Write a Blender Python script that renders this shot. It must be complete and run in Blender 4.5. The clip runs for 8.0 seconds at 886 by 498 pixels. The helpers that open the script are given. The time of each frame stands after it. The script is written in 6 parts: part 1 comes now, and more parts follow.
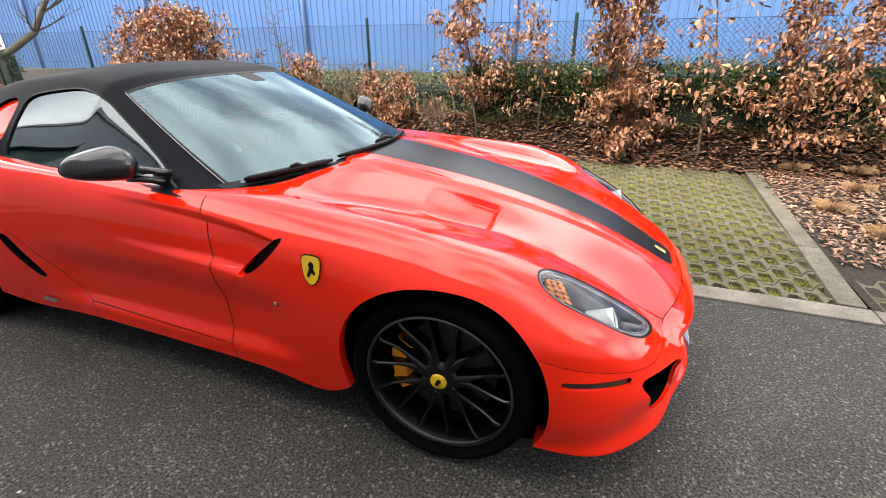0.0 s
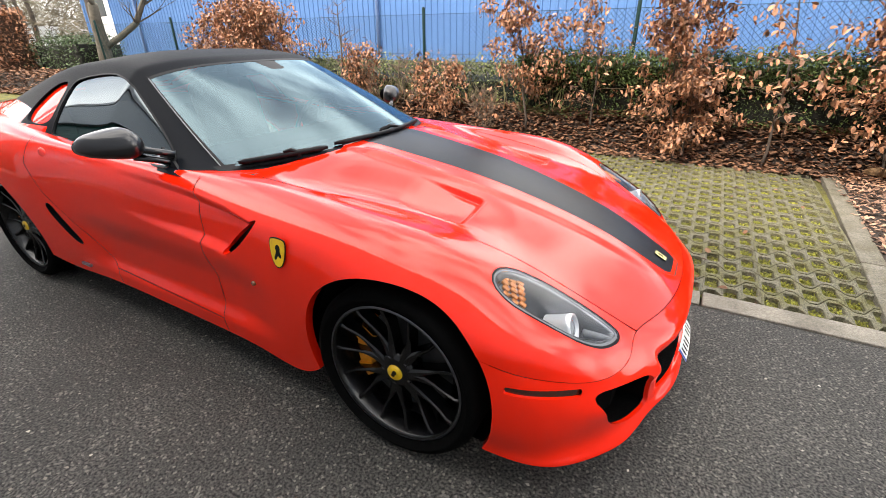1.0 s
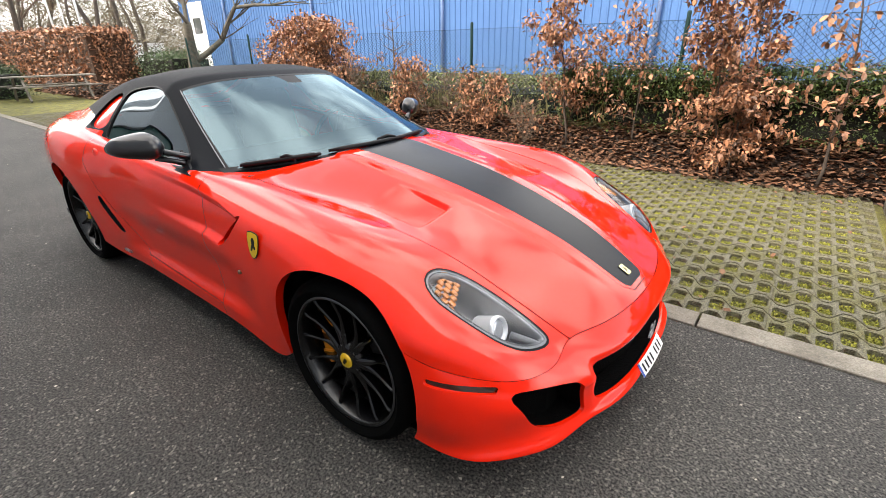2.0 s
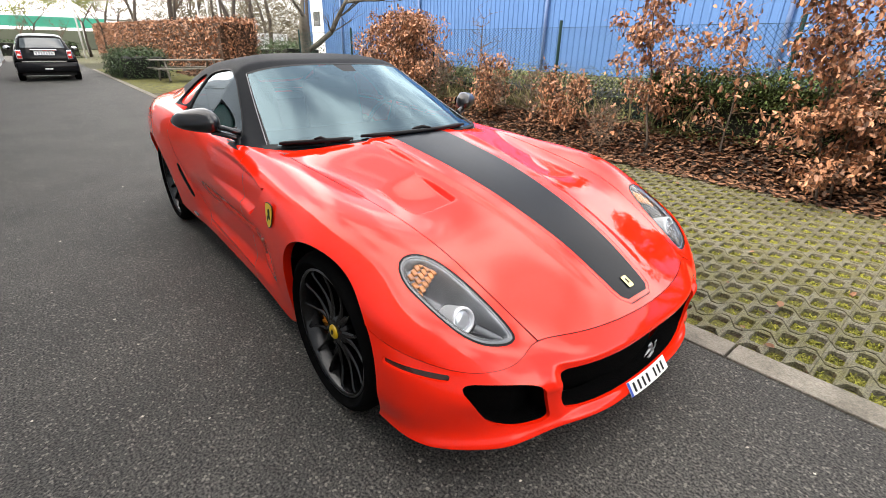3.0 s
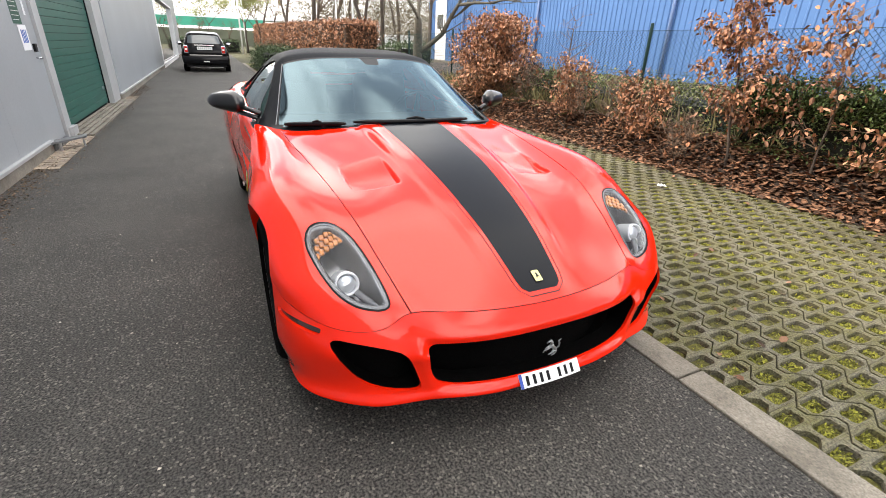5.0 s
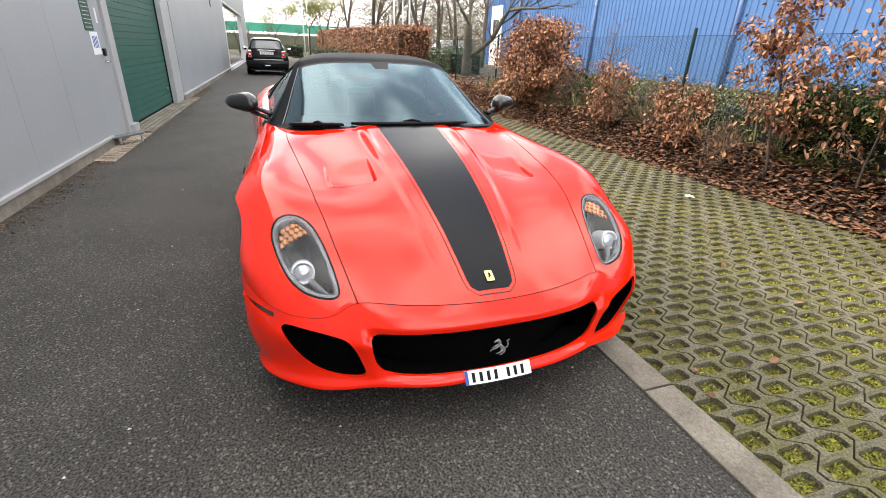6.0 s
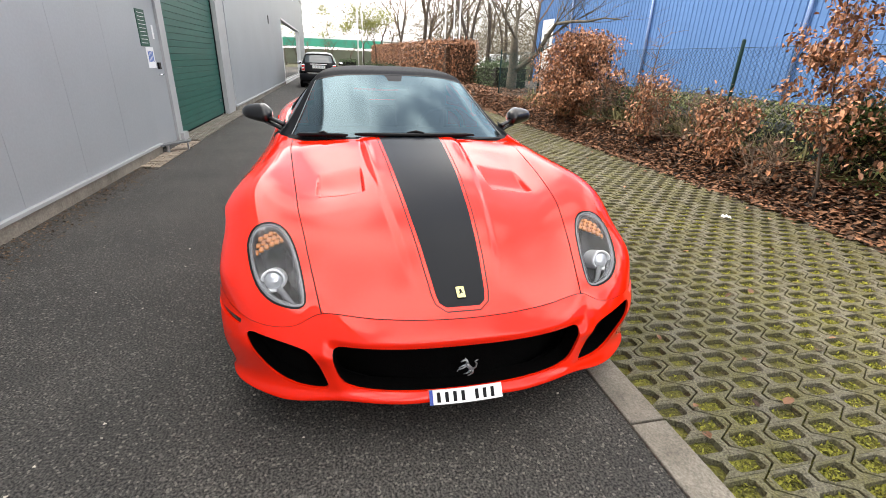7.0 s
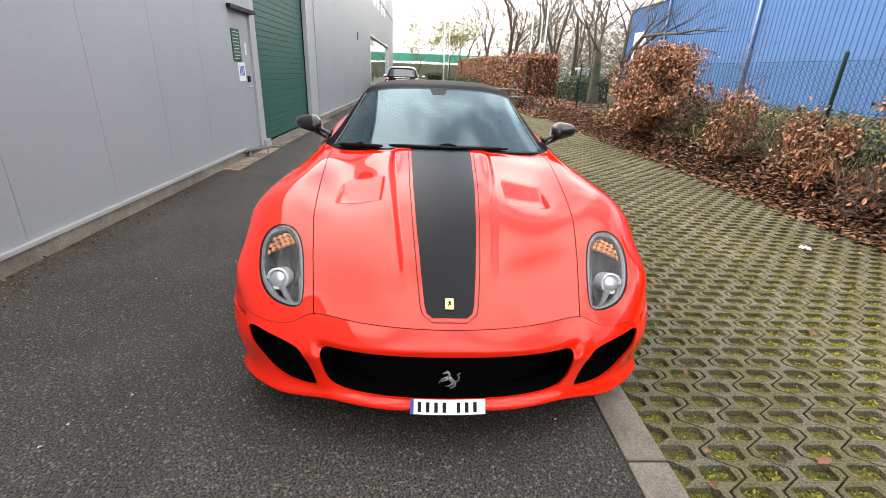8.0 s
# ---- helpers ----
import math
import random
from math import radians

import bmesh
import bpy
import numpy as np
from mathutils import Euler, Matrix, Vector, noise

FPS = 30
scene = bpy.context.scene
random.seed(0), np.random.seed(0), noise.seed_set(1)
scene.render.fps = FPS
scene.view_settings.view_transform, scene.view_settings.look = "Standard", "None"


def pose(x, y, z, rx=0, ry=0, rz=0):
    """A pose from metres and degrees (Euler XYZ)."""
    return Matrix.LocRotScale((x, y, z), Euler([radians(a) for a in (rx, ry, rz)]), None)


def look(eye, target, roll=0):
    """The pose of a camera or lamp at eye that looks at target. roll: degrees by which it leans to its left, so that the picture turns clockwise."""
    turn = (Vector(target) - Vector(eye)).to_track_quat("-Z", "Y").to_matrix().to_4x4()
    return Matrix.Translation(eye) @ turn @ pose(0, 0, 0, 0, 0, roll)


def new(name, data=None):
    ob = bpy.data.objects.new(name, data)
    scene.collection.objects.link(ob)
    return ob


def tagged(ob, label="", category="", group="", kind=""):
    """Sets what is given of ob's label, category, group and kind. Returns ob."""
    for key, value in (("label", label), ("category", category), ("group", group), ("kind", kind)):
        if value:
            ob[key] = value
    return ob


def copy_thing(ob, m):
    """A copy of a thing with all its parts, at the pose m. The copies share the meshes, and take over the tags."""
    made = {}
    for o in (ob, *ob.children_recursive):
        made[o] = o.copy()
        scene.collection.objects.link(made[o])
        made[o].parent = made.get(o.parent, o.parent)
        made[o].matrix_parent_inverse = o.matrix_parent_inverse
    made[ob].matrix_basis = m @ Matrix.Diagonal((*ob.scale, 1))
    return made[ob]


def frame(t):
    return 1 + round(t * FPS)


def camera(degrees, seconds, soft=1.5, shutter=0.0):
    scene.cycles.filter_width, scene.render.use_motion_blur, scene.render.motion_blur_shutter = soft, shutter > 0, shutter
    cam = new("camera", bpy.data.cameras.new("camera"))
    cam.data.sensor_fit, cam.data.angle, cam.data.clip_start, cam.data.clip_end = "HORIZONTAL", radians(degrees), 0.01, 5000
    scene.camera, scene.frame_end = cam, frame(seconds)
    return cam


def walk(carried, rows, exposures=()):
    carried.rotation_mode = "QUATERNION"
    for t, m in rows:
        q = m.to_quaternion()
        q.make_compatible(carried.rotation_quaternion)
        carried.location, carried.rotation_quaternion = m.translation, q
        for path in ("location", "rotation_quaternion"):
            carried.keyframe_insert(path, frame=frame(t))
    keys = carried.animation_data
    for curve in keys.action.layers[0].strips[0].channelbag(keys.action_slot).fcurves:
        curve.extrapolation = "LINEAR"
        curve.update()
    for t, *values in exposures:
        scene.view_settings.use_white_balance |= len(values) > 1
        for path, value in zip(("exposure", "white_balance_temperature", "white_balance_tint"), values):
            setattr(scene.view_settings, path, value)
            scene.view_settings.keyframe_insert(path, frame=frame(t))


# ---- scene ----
cam = camera(88.7, 8.0, soft=0.5)
PATH = [
    (0, (0.45, -2.028, 1.374), (-0.195, -0.321, 0.554), -0.3),
    (0.5, (0.584, -1.957, 1.368), (-0.181, -0.315, 0.521), -1.4),
    (1, (0.746, -1.865, 1.366), (-0.147, -0.291, 0.513), -0.4),
    (1.2, (0.811, -1.837, 1.37), (-0.125, -0.275, 0.542), -1.0),
    (2.3, (1.23, -1.698, 1.38), (0.031, -0.316, 0.573), -0.2),
    (2.5, (1.278, -1.657, 1.373), (0.029, -0.319, 0.568), 0.2),
    (3, (1.413, -1.536, 1.362), (0.023, -0.351, 0.546), 1.1),
    (3.5, (1.535, -1.426, 1.359), (0.086, -0.308, 0.553), -1.0),
    (4, (1.715, -1.315, 1.351), (0.185, -0.335, 0.515), 1.6),
    (4.5, (1.836, -1.185, 1.354), (0.254, -0.275, 0.536), 0.1),
    (5, (1.93, -1.013, 1.344), (0.293, -0.203, 0.527), 2.3),
    (5.2, (1.965, -0.956, 1.348), (0.309, -0.166, 0.552), 2.1),
    (6.3, (2.161, -0.618, 1.359), (0.418, -0.07, 0.546), 1.9),
    (6.5, (2.163, -0.567, 1.358), (0.407, -0.048, 0.555), 1.3),
    (7, (2.163, -0.42, 1.358), (0.366, 0.005, 0.592), 2.2),
    (7.5, (2.172, -0.276, 1.364), (0.342, 0.03, 0.617), 0.3),
    (8, (2.219, -0.114, 1.374), (0.359, -0.014, 0.644), 2.2),
]
walk(cam, [(t, look(eye, target, roll)) for t, eye, target, roll in PATH], [(0.0, 1.75, 7000, 12), (3.0, 1.66, 7000, 12), (5.0, 1.54, 7000, 12), (8.0, 1.38, 7000, 12)])

# ---- world and sun ----
SUN_AZ, SUN_EL = 205.0, 46.0      # degrees: heading of the sun clockwise from +y, and its height
world = bpy.data.worlds.new("sky")
scene.world = world
world.use_nodes = True
wt = world.node_tree
sky = wt.nodes.new("ShaderNodeTexSky")
sky.sky_type, sky.sun_disc = "NISHITA", False
sky.sun_elevation, sky.sun_rotation = radians(SUN_EL), radians(SUN_AZ)
sky.air_density, sky.dust_density, sky.ozone_density = 1.0, 2.5, 1.0
wco = wt.nodes.new("ShaderNodeTexCoord")
wmap = wt.nodes.new("ShaderNodeMapping")
wmap.inputs["Scale"].default_value = (1.0, 1.0, 1.4)
wns = wt.nodes.new("ShaderNodeTexNoise")
wns.inputs["Scale"].default_value, wns.inputs["Detail"].default_value, wns.inputs["Roughness"].default_value = 2.5, 3.0, 0.5
wrm = wt.nodes.new("ShaderNodeValToRGB")
wrm.color_ramp.elements[0].position, wrm.color_ramp.elements[1].position = 0.41, 0.61
wrm.color_ramp.elements[0].color, wrm.color_ramp.elements[1].color = (0.22, 0.22, 0.22, 1), (1.0, 1.0, 1.0, 1)
wmx = wt.nodes.new("ShaderNodeMix")
wmx.data_type = "RGBA"
wmx.inputs["B"].default_value = (15.0, 15.2, 15.4, 1)
wt.links.new(wco.outputs["Generated"], wmap.inputs["Vector"])
wt.links.new(wmap.outputs["Vector"], wns.inputs["Vector"])
wt.links.new(wns.outputs["Fac"], wrm.inputs["Fac"])
wt.links.new(wrm.outputs["Color"], wmx.inputs["Factor"])
wt.links.new(sky.outputs["Color"], wmx.inputs["A"])
wt.links.new(wmx.outputs["Result"], wt.nodes["Background"].inputs["Color"])
wt.nodes["Background"].inputs["Strength"].default_value = 0.106

sun = new("sun", bpy.data.lights.new("sun", "SUN"))
sun.data.energy, sun.data.angle, sun.data.color = 1.9, radians(9), (1.0, 0.93, 0.84)
az, el = radians(SUN_AZ), radians(SUN_EL)
sun.matrix_world = look((math.sin(az) * math.cos(el) * 40, math.cos(az) * math.cos(el) * 40, math.sin(el) * 40), (0, 0, 0))


# ---- materials ----
def mat(name, color, rough=0.6, metal=0.0, var=0.0, scale=8.0, bump=0.0, bscale=60.0, color2=None, coat=0.0, isl=0.0, spec=0.5, rnd=0.0, fine=0.0, specks=None):
    """A surface with variation at two scales: blotches (scale, var or color2), grain (bscale, bump and fine)."""
    m = bpy.data.materials.new(name)
    m.use_nodes = True
    t = m.node_tree
    b = t.nodes["Principled BSDF"]
    b.inputs["Base Color"].default_value = (*color, 1)
    b.inputs["Roughness"].default_value, b.inputs["Metallic"].default_value = rough, metal
    b.inputs["Specular IOR Level"].default_value = spec
    b.inputs["Coat Weight"].default_value, b.inputs["Coat Roughness"].default_value = coat, 0.03
    co = t.nodes.new("ShaderNodeTexCoord")
    col = None
    if var or color2:
        n = t.nodes.new("ShaderNodeTexNoise")
        n.inputs["Scale"].default_value, n.inputs["Detail"].default_value, n.inputs["Roughness"].default_value = scale, 6, 0.6
        t.links.new(co.outputs["Object"], n.inputs["Vector"])
        r = t.nodes.new("ShaderNodeValToRGB")
        r.color_ramp.elements[0].position, r.color_ramp.elements[1].position = 0.32, 0.68
        lo = color2 or tuple(c * (1 - var) for c in color)
        hi = color if color2 else tuple(min(1, c * (1 + var)) for c in color)
        r.color_ramp.elements[0].color, r.color_ramp.elements[1].color = (*lo, 1), (*hi, 1)
        t.links.new(n.outputs["Fac"], r.inputs["Fac"])
        col = r.outputs["Color"]
    if fine:
        n3 = t.nodes.new("ShaderNodeTexNoise")
        n3.inputs["Scale"].default_value, n3.inputs["Detail"].default_value = bscale, 3
        t.links.new(co.outputs["Object"], n3.inputs["Vector"])
        mr = t.nodes.new("ShaderNodeMapRange")
        mr.inputs["From Min"].default_value, mr.inputs["From Max"].default_value = (0.37, 0.63) if fine > .9 else (0.3, 0.7)
        mr.inputs["To Min"].default_value, mr.inputs["To Max"].default_value = 1 - fine, 1 + fine
        t.links.new(n3.outputs["Fac"], mr.inputs["Value"])
        col = times(t, col, color, mr.outputs["Result"])
    if specks:
        vo = t.nodes.new("ShaderNodeTexVoronoi")
        vo.inputs["Scale"].default_value = bscale * 1.1
        t.links.new(co.outputs["Object"], vo.inputs["Vector"])
        st = t.nodes.new("ShaderNodeMapRange")
        st.inputs["From Min"].default_value, st.inputs["From Max"].default_value = 0.90, 0.97
        sep = t.nodes.new("ShaderNodeSeparateColor")
        t.links.new(vo.outputs["Color"], sep.inputs["Color"])
        t.links.new(sep.outputs["Red"], st.inputs["Value"])
        mx = t.nodes.new("ShaderNodeMix")
        mx.data_type = "RGBA"
        mx.inputs["B"].default_value = (*specks, 1)
        t.links.new(st.outputs["Result"], mx.inputs["Factor"])
        t.links.new(col, mx.inputs["A"])
        col = mx.outputs["Result"]
    if isl or rnd:
        g = t.nodes.new("ShaderNodeNewGeometry") if isl else t.nodes.new("ShaderNodeObjectInfo")
        mr = t.nodes.new("ShaderNodeMapRange")
        k = isl or rnd
        mr.inputs["To Min"].default_value, mr.inputs["To Max"].default_value = 1 - k, 1 + k
        t.links.new(g.outputs["Random Per Island" if isl else "Random"], mr.inputs["Value"])
        col = times(t, col, color, mr.outputs["Result"])
    if col:
        t.links.new(col, b.inputs["Base Color"])
    if bump:
        n2 = t.nodes.new("ShaderNodeTexNoise")
        n2.inputs["Scale"].default_value, n2.inputs["Detail"].default_value = bscale, 4
        t.links.new(co.outputs["Object"], n2.inputs["Vector"])
        bp = t.nodes.new("ShaderNodeBump")
        bp.inputs["Strength"].default_value, bp.inputs["Distance"].default_value = bump, 0.01
        t.links.new(n2.outputs["Fac"], bp.inputs["Height"])
        t.links.new(bp.outputs["Normal"], b.inputs["Normal"])
    return m


def times(t, col, color, factor):
    """A colour socket (or plain colour) multiplied by a factor socket."""
    mx = t.nodes.new("ShaderNodeMix")
    mx.data_type, mx.blend_type = "RGBA", "MULTIPLY"
    mx.inputs["Factor"].default_value = 1.0
    if col:
        t.links.new(col, mx.inputs["A"])
    else:
        mx.inputs["A"].default_value = (*color, 1)
    t.links.new(factor, mx.inputs["B"])
    return mx.outputs["Result"]


def glass(name, tint=(0.75, 0.82, 0.8), ior=1.5, rough=0.0, gloss=(1, 1, 1)):
    """A thin pane: clear behind, with the mirror image that its angle gives."""
    m = bpy.data.materials.new(name)
    m.use_nodes = True
    t = m.node_tree
    t.nodes.remove(t.nodes["Principled BSDF"])
    tr, gl, fr, mx = (t.nodes.new(k) for k in ("ShaderNodeBsdfTransparent", "ShaderNodeBsdfGlossy", "ShaderNodeFresnel", "ShaderNodeMixShader"))
    tr.inputs["Color"].default_value = (*tint, 1)
    gl.inputs["Roughness"].default_value = rough
    gl.inputs["Color"].default_value = (*gloss, 1)
    fr.inputs["IOR"].default_value = ior
    t.links.new(fr.outputs["Fac"], mx.inputs["Fac"])
    t.links.new(tr.outputs["BSDF"], mx.inputs[1])
    t.links.new(gl.outputs["BSDF"], mx.inputs[2])
    t.links.new(mx.outputs["Shader"], t.nodes["Material Output"].inputs["Surface"])
    return m


RED = mat("red_paint", (0.90, 0.0185, 0.004), 0.45, coat=1.0, spec=0.0)
WRAP = mat("black_roof_wrap", (0.0032, 0.0043, 0.0066), 0.5, spec=0.05, var=0.1, scale=3, bump=0.06, bscale=400)
STRIPE = mat("black_satin_stripe", (0.0035, 0.0050, 0.0082), 0.30, spec=0.15, var=0.1, scale=3, bump=0.03, bscale=300)
BLACK = mat("black_plastic", (0.004, 0.004, 0.005), 0.45, spec=0.16, var=0.15, scale=20)
GAP = mat("dark_gap", (0.02, 0.006, 0.005), 0.8)
CARBON = mat("gloss_black_shell", (0.004, 0.004, 0.005), 0.3, coat=0.8, spec=0.3)
RUBBER = mat("tyre_rubber", (0.0025, 0.0025, 0.0025), 0.85, spec=0.04, var=0.2, scale=30, bump=0.2, bscale=200)
RIM = mat("black_rim_paint", (0.003, 0.003, 0.0035), 0.22, spec=0.40, var=0.1, scale=20, coat=0.10)
CHROME = mat("chrome", (0.75, 0.75, 0.77), 0.12, 1.0)
SATIN = mat("satin_metal", (0.42, 0.43, 0.45), 0.35, 0.9, var=0.1, scale=40)
ORANGE = mat("orange_caliper", (0.75, 0.26, 0.01), 0.4, var=0.1, scale=30, coat=0.4)
AMBER = mat("amber_plastic", (0.60, 0.23, 0.075), 0.25, var=0.5, scale=45)
LAMPEDGE = mat("lamp_edge_grey", (0.21, 0.215, 0.225), 0.35, var=0.1, scale=30)
YELLOW = mat("yellow_enamel", (0.82, 0.50, 0.01), 0.3, var=0.05, scale=40, coat=0.5)
WHITE = mat("white_plastic", (0.78, 0.78, 0.76), 0.4, var=0.04, scale=20)
BLUEBAND = mat("blue_band", (0.02, 0.06, 0.35), 0.4)
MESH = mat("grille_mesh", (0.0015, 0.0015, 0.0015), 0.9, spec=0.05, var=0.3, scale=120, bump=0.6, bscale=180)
GLASS = glass("car_glass", (0.20, 0.29, 0.30), 1.9, 0.075, gloss=(0.64, 0.88, 0.98))
SIDEGLASS = glass("side_glass", (0.11, 0.19, 0.185), 1.85, 0.025, gloss=(0.85, 0.95, 1.0))
LENS = glass("lamp_cover", (0.92, 0.93, 0.94), 1.3)
LAMPGREY = mat("lamp_bucket", (0.20, 0.205, 0.215), 0.25, 0.6, var=0.45, scale=14)
LEATHER = mat("dark_trim", (0.020, 0.020, 0.022), 0.6, var=0.15, scale=6)
ASPHALT = mat("asphalt", (0.051, 0.048, 0.0425), 0.76, color2=(0.030, 0.0285, 0.0255), scale=1.3, bump=1.0, bscale=108, fine=0.98, specks=(0.15, 0.14, 0.12), spec=0.45)
CONCRETE = mat("concrete_kerb", (0.215, 0.195, 0.16), 0.85, color2=(0.115, 0.102, 0.08), scale=5, bump=0.5, bscale=120, fine=0.3, rnd=0.1)
EDGESTONE = mat("weathered_edging", (0.15, 0.137, 0.112), 0.9, color2=(0.088, 0.08, 0.05), scale=6, bump=0.6, bscale=110, fine=0.4, rnd=0.1)
PAVER = mat("concrete_paver", (0.124, 0.115, 0.088), 0.9, color2=(0.088, 0.083, 0.022), scale=3.5, bump=0.8, bscale=120, fine=0.6, rnd=0.12)
MOSS = mat("moss_and_soil", (0.14, 0.135, 0.02), 0.95, color2=(0.042, 0.038, 0.012), scale=5, bump=1.0, bscale=90, fine=0.6)
SOIL = mat("bed_soil", (0.035, 0.024, 0.017), 0.95, color2=(0.018, 0.013, 0.010), scale=4, bump=1.0, bscale=50, fine=0.5)
LAWN = mat("lawn", (0.060, 0.066, 0.024), 0.95, color2=(0.045, 0.039, 0.020), scale=2, bump=1.0, bscale=60, fine=0.5)
CLAD = mat("grey_cladding", (0.355, 0.383, 0.405), 0.42, 0.2, var=0.05, scale=0.7, fine=0.03, bscale=40)
CLADTRIM = mat("light_grey_trim", (0.40, 0.41, 0.42), 0.45, 0.1, var=0.06, scale=3)
PLINTH = mat("concrete_plinth", (0.27, 0.245, 0.205), 0.85, color2=(0.15, 0.135, 0.11), scale=3, bump=0.3, bscale=60, fine=0.2)
GREENDOOR = mat("green_door_paint", (0.004, 0.086, 0.066), 0.45, var=0.12, scale=2, fine=0.06, bscale=40)
BLUECLAD = mat("blue_cladding", (0.070, 0.153, 0.325), 0.65, 0.0, spec=0.2, var=0.07, scale=0.5, fine=0.03, bscale=20)
GALV = mat("galvanised_steel", (0.42, 0.43, 0.44), 0.5, 0.7, var=0.15, scale=12)
FENCEGREEN = mat("fence_green", (0.010, 0.032, 0.030), 0.6, spec=0.15, var=0.15, scale=20)
BARK = mat("bark", (0.085, 0.066, 0.052), 0.95, color2=(0.042, 0.034, 0.028), scale=14, bump=0.8, bscale=60)
PALEBARK = mat("pale_bark", (0.125, 0.112, 0.088), 0.95, color2=(0.062, 0.056, 0.042), scale=7, bump=0.8, bscale=40)
TWIG = mat("twig", (0.12, 0.085, 0.06), 0.95, isl=0.3)
BEECH = mat("dry_beech_leaf", (0.275, 0.130, 0.068), 0.6, isl=0.8, fine=0.2, bscale=60)
LITTER = mat("fallen_leaf", (0.150, 0.076, 0.042), 0.85, isl=0.95, fine=0.25, bscale=60)
MULCH = mat("bark_chip", (0.23, 0.135, 0.09), 0.9, isl=0.8, fine=0.2, bscale=80)
YEW = mat("hedge_leaf", (0.050, 0.082, 0.016), 0.7, isl=0.6)
DARKLEAF = mat("dark_leaf", (0.036, 0.066, 0.018), 0.6, isl=0.5)
DRYGRASS = mat("dry_grass", (0.30, 0.19, 0.10), 0.9, isl=0.4)
GRASSBLADE = mat("moss_blade", (0.18, 0.18, 0.024), 0.9, isl=0.7)
WOODGREY = mat("weathered_wood", (0.21, 0.19, 0.155), 0.85, color2=(0.12, 0.108, 0.088), scale=12, bump=0.4, bscale=80)
MINIBLACK = mat("black_car_paint", (0.006, 0.006, 0.007), 0.15, coat=0.15, spec=0.1)
REDLAMP = mat("red_lamp_plastic", (0.60, 0.02, 0.014), 0.2, coat=0.6)
PALEYELLOW = mat("pale_yellow_enamel", (0.80, 0.72, 0.26), 0.3, var=0.05, scale=40, coat=0.5)
BRUSH = mat("wild_brush", (0.16, 0.15, 0.07), 0.95, isl=0.7)
WHITEPAINT = mat("white_paint", (0.75, 0.76, 0.76), 0.5, var=0.05, scale=2)
SIGNGREEN = mat("sign_green", (0.005, 0.07, 0.045), 0.5)
PAPER = mat("paper", (0.80, 0.81, 0.82), 0.8)
PRINT = mat("print_blue", (0.08, 0.16, 0.45), 0.7)


# ---- building helpers ----
def mesh_of(name, verts, faces, smooth=False, normals=None):
    me = bpy.data.meshes.new(name)
    me.from_pydata([tuple(v) for v in verts], [], [tuple(int(i) for i in f) for f in faces])
    if smooth:
        me.polygons.foreach_set("use_smooth", [True] * len(me.polygons))
    me.update()
    if normals is not None:
        me.normals_split_custom_set_from_vertices([tuple(n) for n in normals])
    return me


def attach(ob, parent, label=""):
    ob.parent = parent
    return tagged(ob, label) if label else ob


def part(name, bm, material, parent=None, label="", smooth=False):
    """One bmesh as one mesh object, under a thing or part."""
    me = bpy.data.meshes.new(name)
    bm.to_mesh(me)
    bm.free()
    me.materials.append(material)
    if smooth:
        me.polygons.foreach_set("use_smooth", [True] * len(me.polygons))
    ob = new(name, me)
    return attach(ob, parent, label) if parent else tagged(ob, label)


def raw(name, verts, faces, material, parent=None, label="", smooth=False, normals=None):
    me = mesh_of(name, verts, faces, smooth, normals)
    me.materials.append(material)
    ob = new(name, me)
    return attach(ob, parent, label) if parent else tagged(ob, label)


def box(bm, x0, x1, y0, y1, z0, z1, bevel=0.0, m=None):
    made = bmesh.ops.create_cube(bm, size=1.0, matrix=Matrix.Translation(((x0 + x1) / 2, (y0 + y1) / 2, (z0 + z1) / 2)) @ Matrix.Diagonal((x1 - x0, y1 - y0, z1 - z0, 1)))
    vs = made["verts"]
    if bevel:
        es = list({e for v in vs for e in v.link_edges})
        out = bmesh.ops.bevel(bm, geom=es, offset=bevel, segments=2, affect="EDGES", profile=0.5)
        vs = list({v for f in out["faces"] for v in f.verts} | {v for v in vs if v.is_valid})
    if m is not None:
        bmesh.ops.transform(bm, matrix=m, verts=vs)
    return vs


def boxpart(name, dims, material, parent=None, label="", bevel=0.0, m=None):
    bm = bmesh.new()
    box(bm, *dims, bevel=bevel, m=m)
    return part(name, bm, material, parent, label)


def thing(name, label, category, at=(0, 0, 0), group="", kind=""):
    ob = new(name)
    ob.matrix_basis = pose(*at)
    return tagged(ob, label, category, group, kind)


def tube(bm, pts, radii, sides=8, caps=True):
    """A tapered tube along a polyline."""
    pts = [Vector(p) for p in pts]
    rings = []
    for i, p in enumerate(pts):
        d = (pts[min(i + 1, len(pts) - 1)] - pts[max(i - 1, 0)]).normalized()
        a = d.orthogonal().normalized() if i == 0 else (a - d * a.dot(d)).normalized()
        b = d.cross(a)
        rings.append([bm.verts.new(p + (a * math.cos(2 * math.pi * k / sides) + b * math.sin(2 * math.pi * k / sides)) * radii[i]) for k in range(sides)])
    for r, s in zip(rings, rings[1:]):
        for k in range(sides):
            bm.faces.new((r[k], r[(k + 1) % sides], s[(k + 1) % sides], s[k]))
    if caps:
        bm.faces.new(rings[0][::-1])
        bm.faces.new(rings[-1])


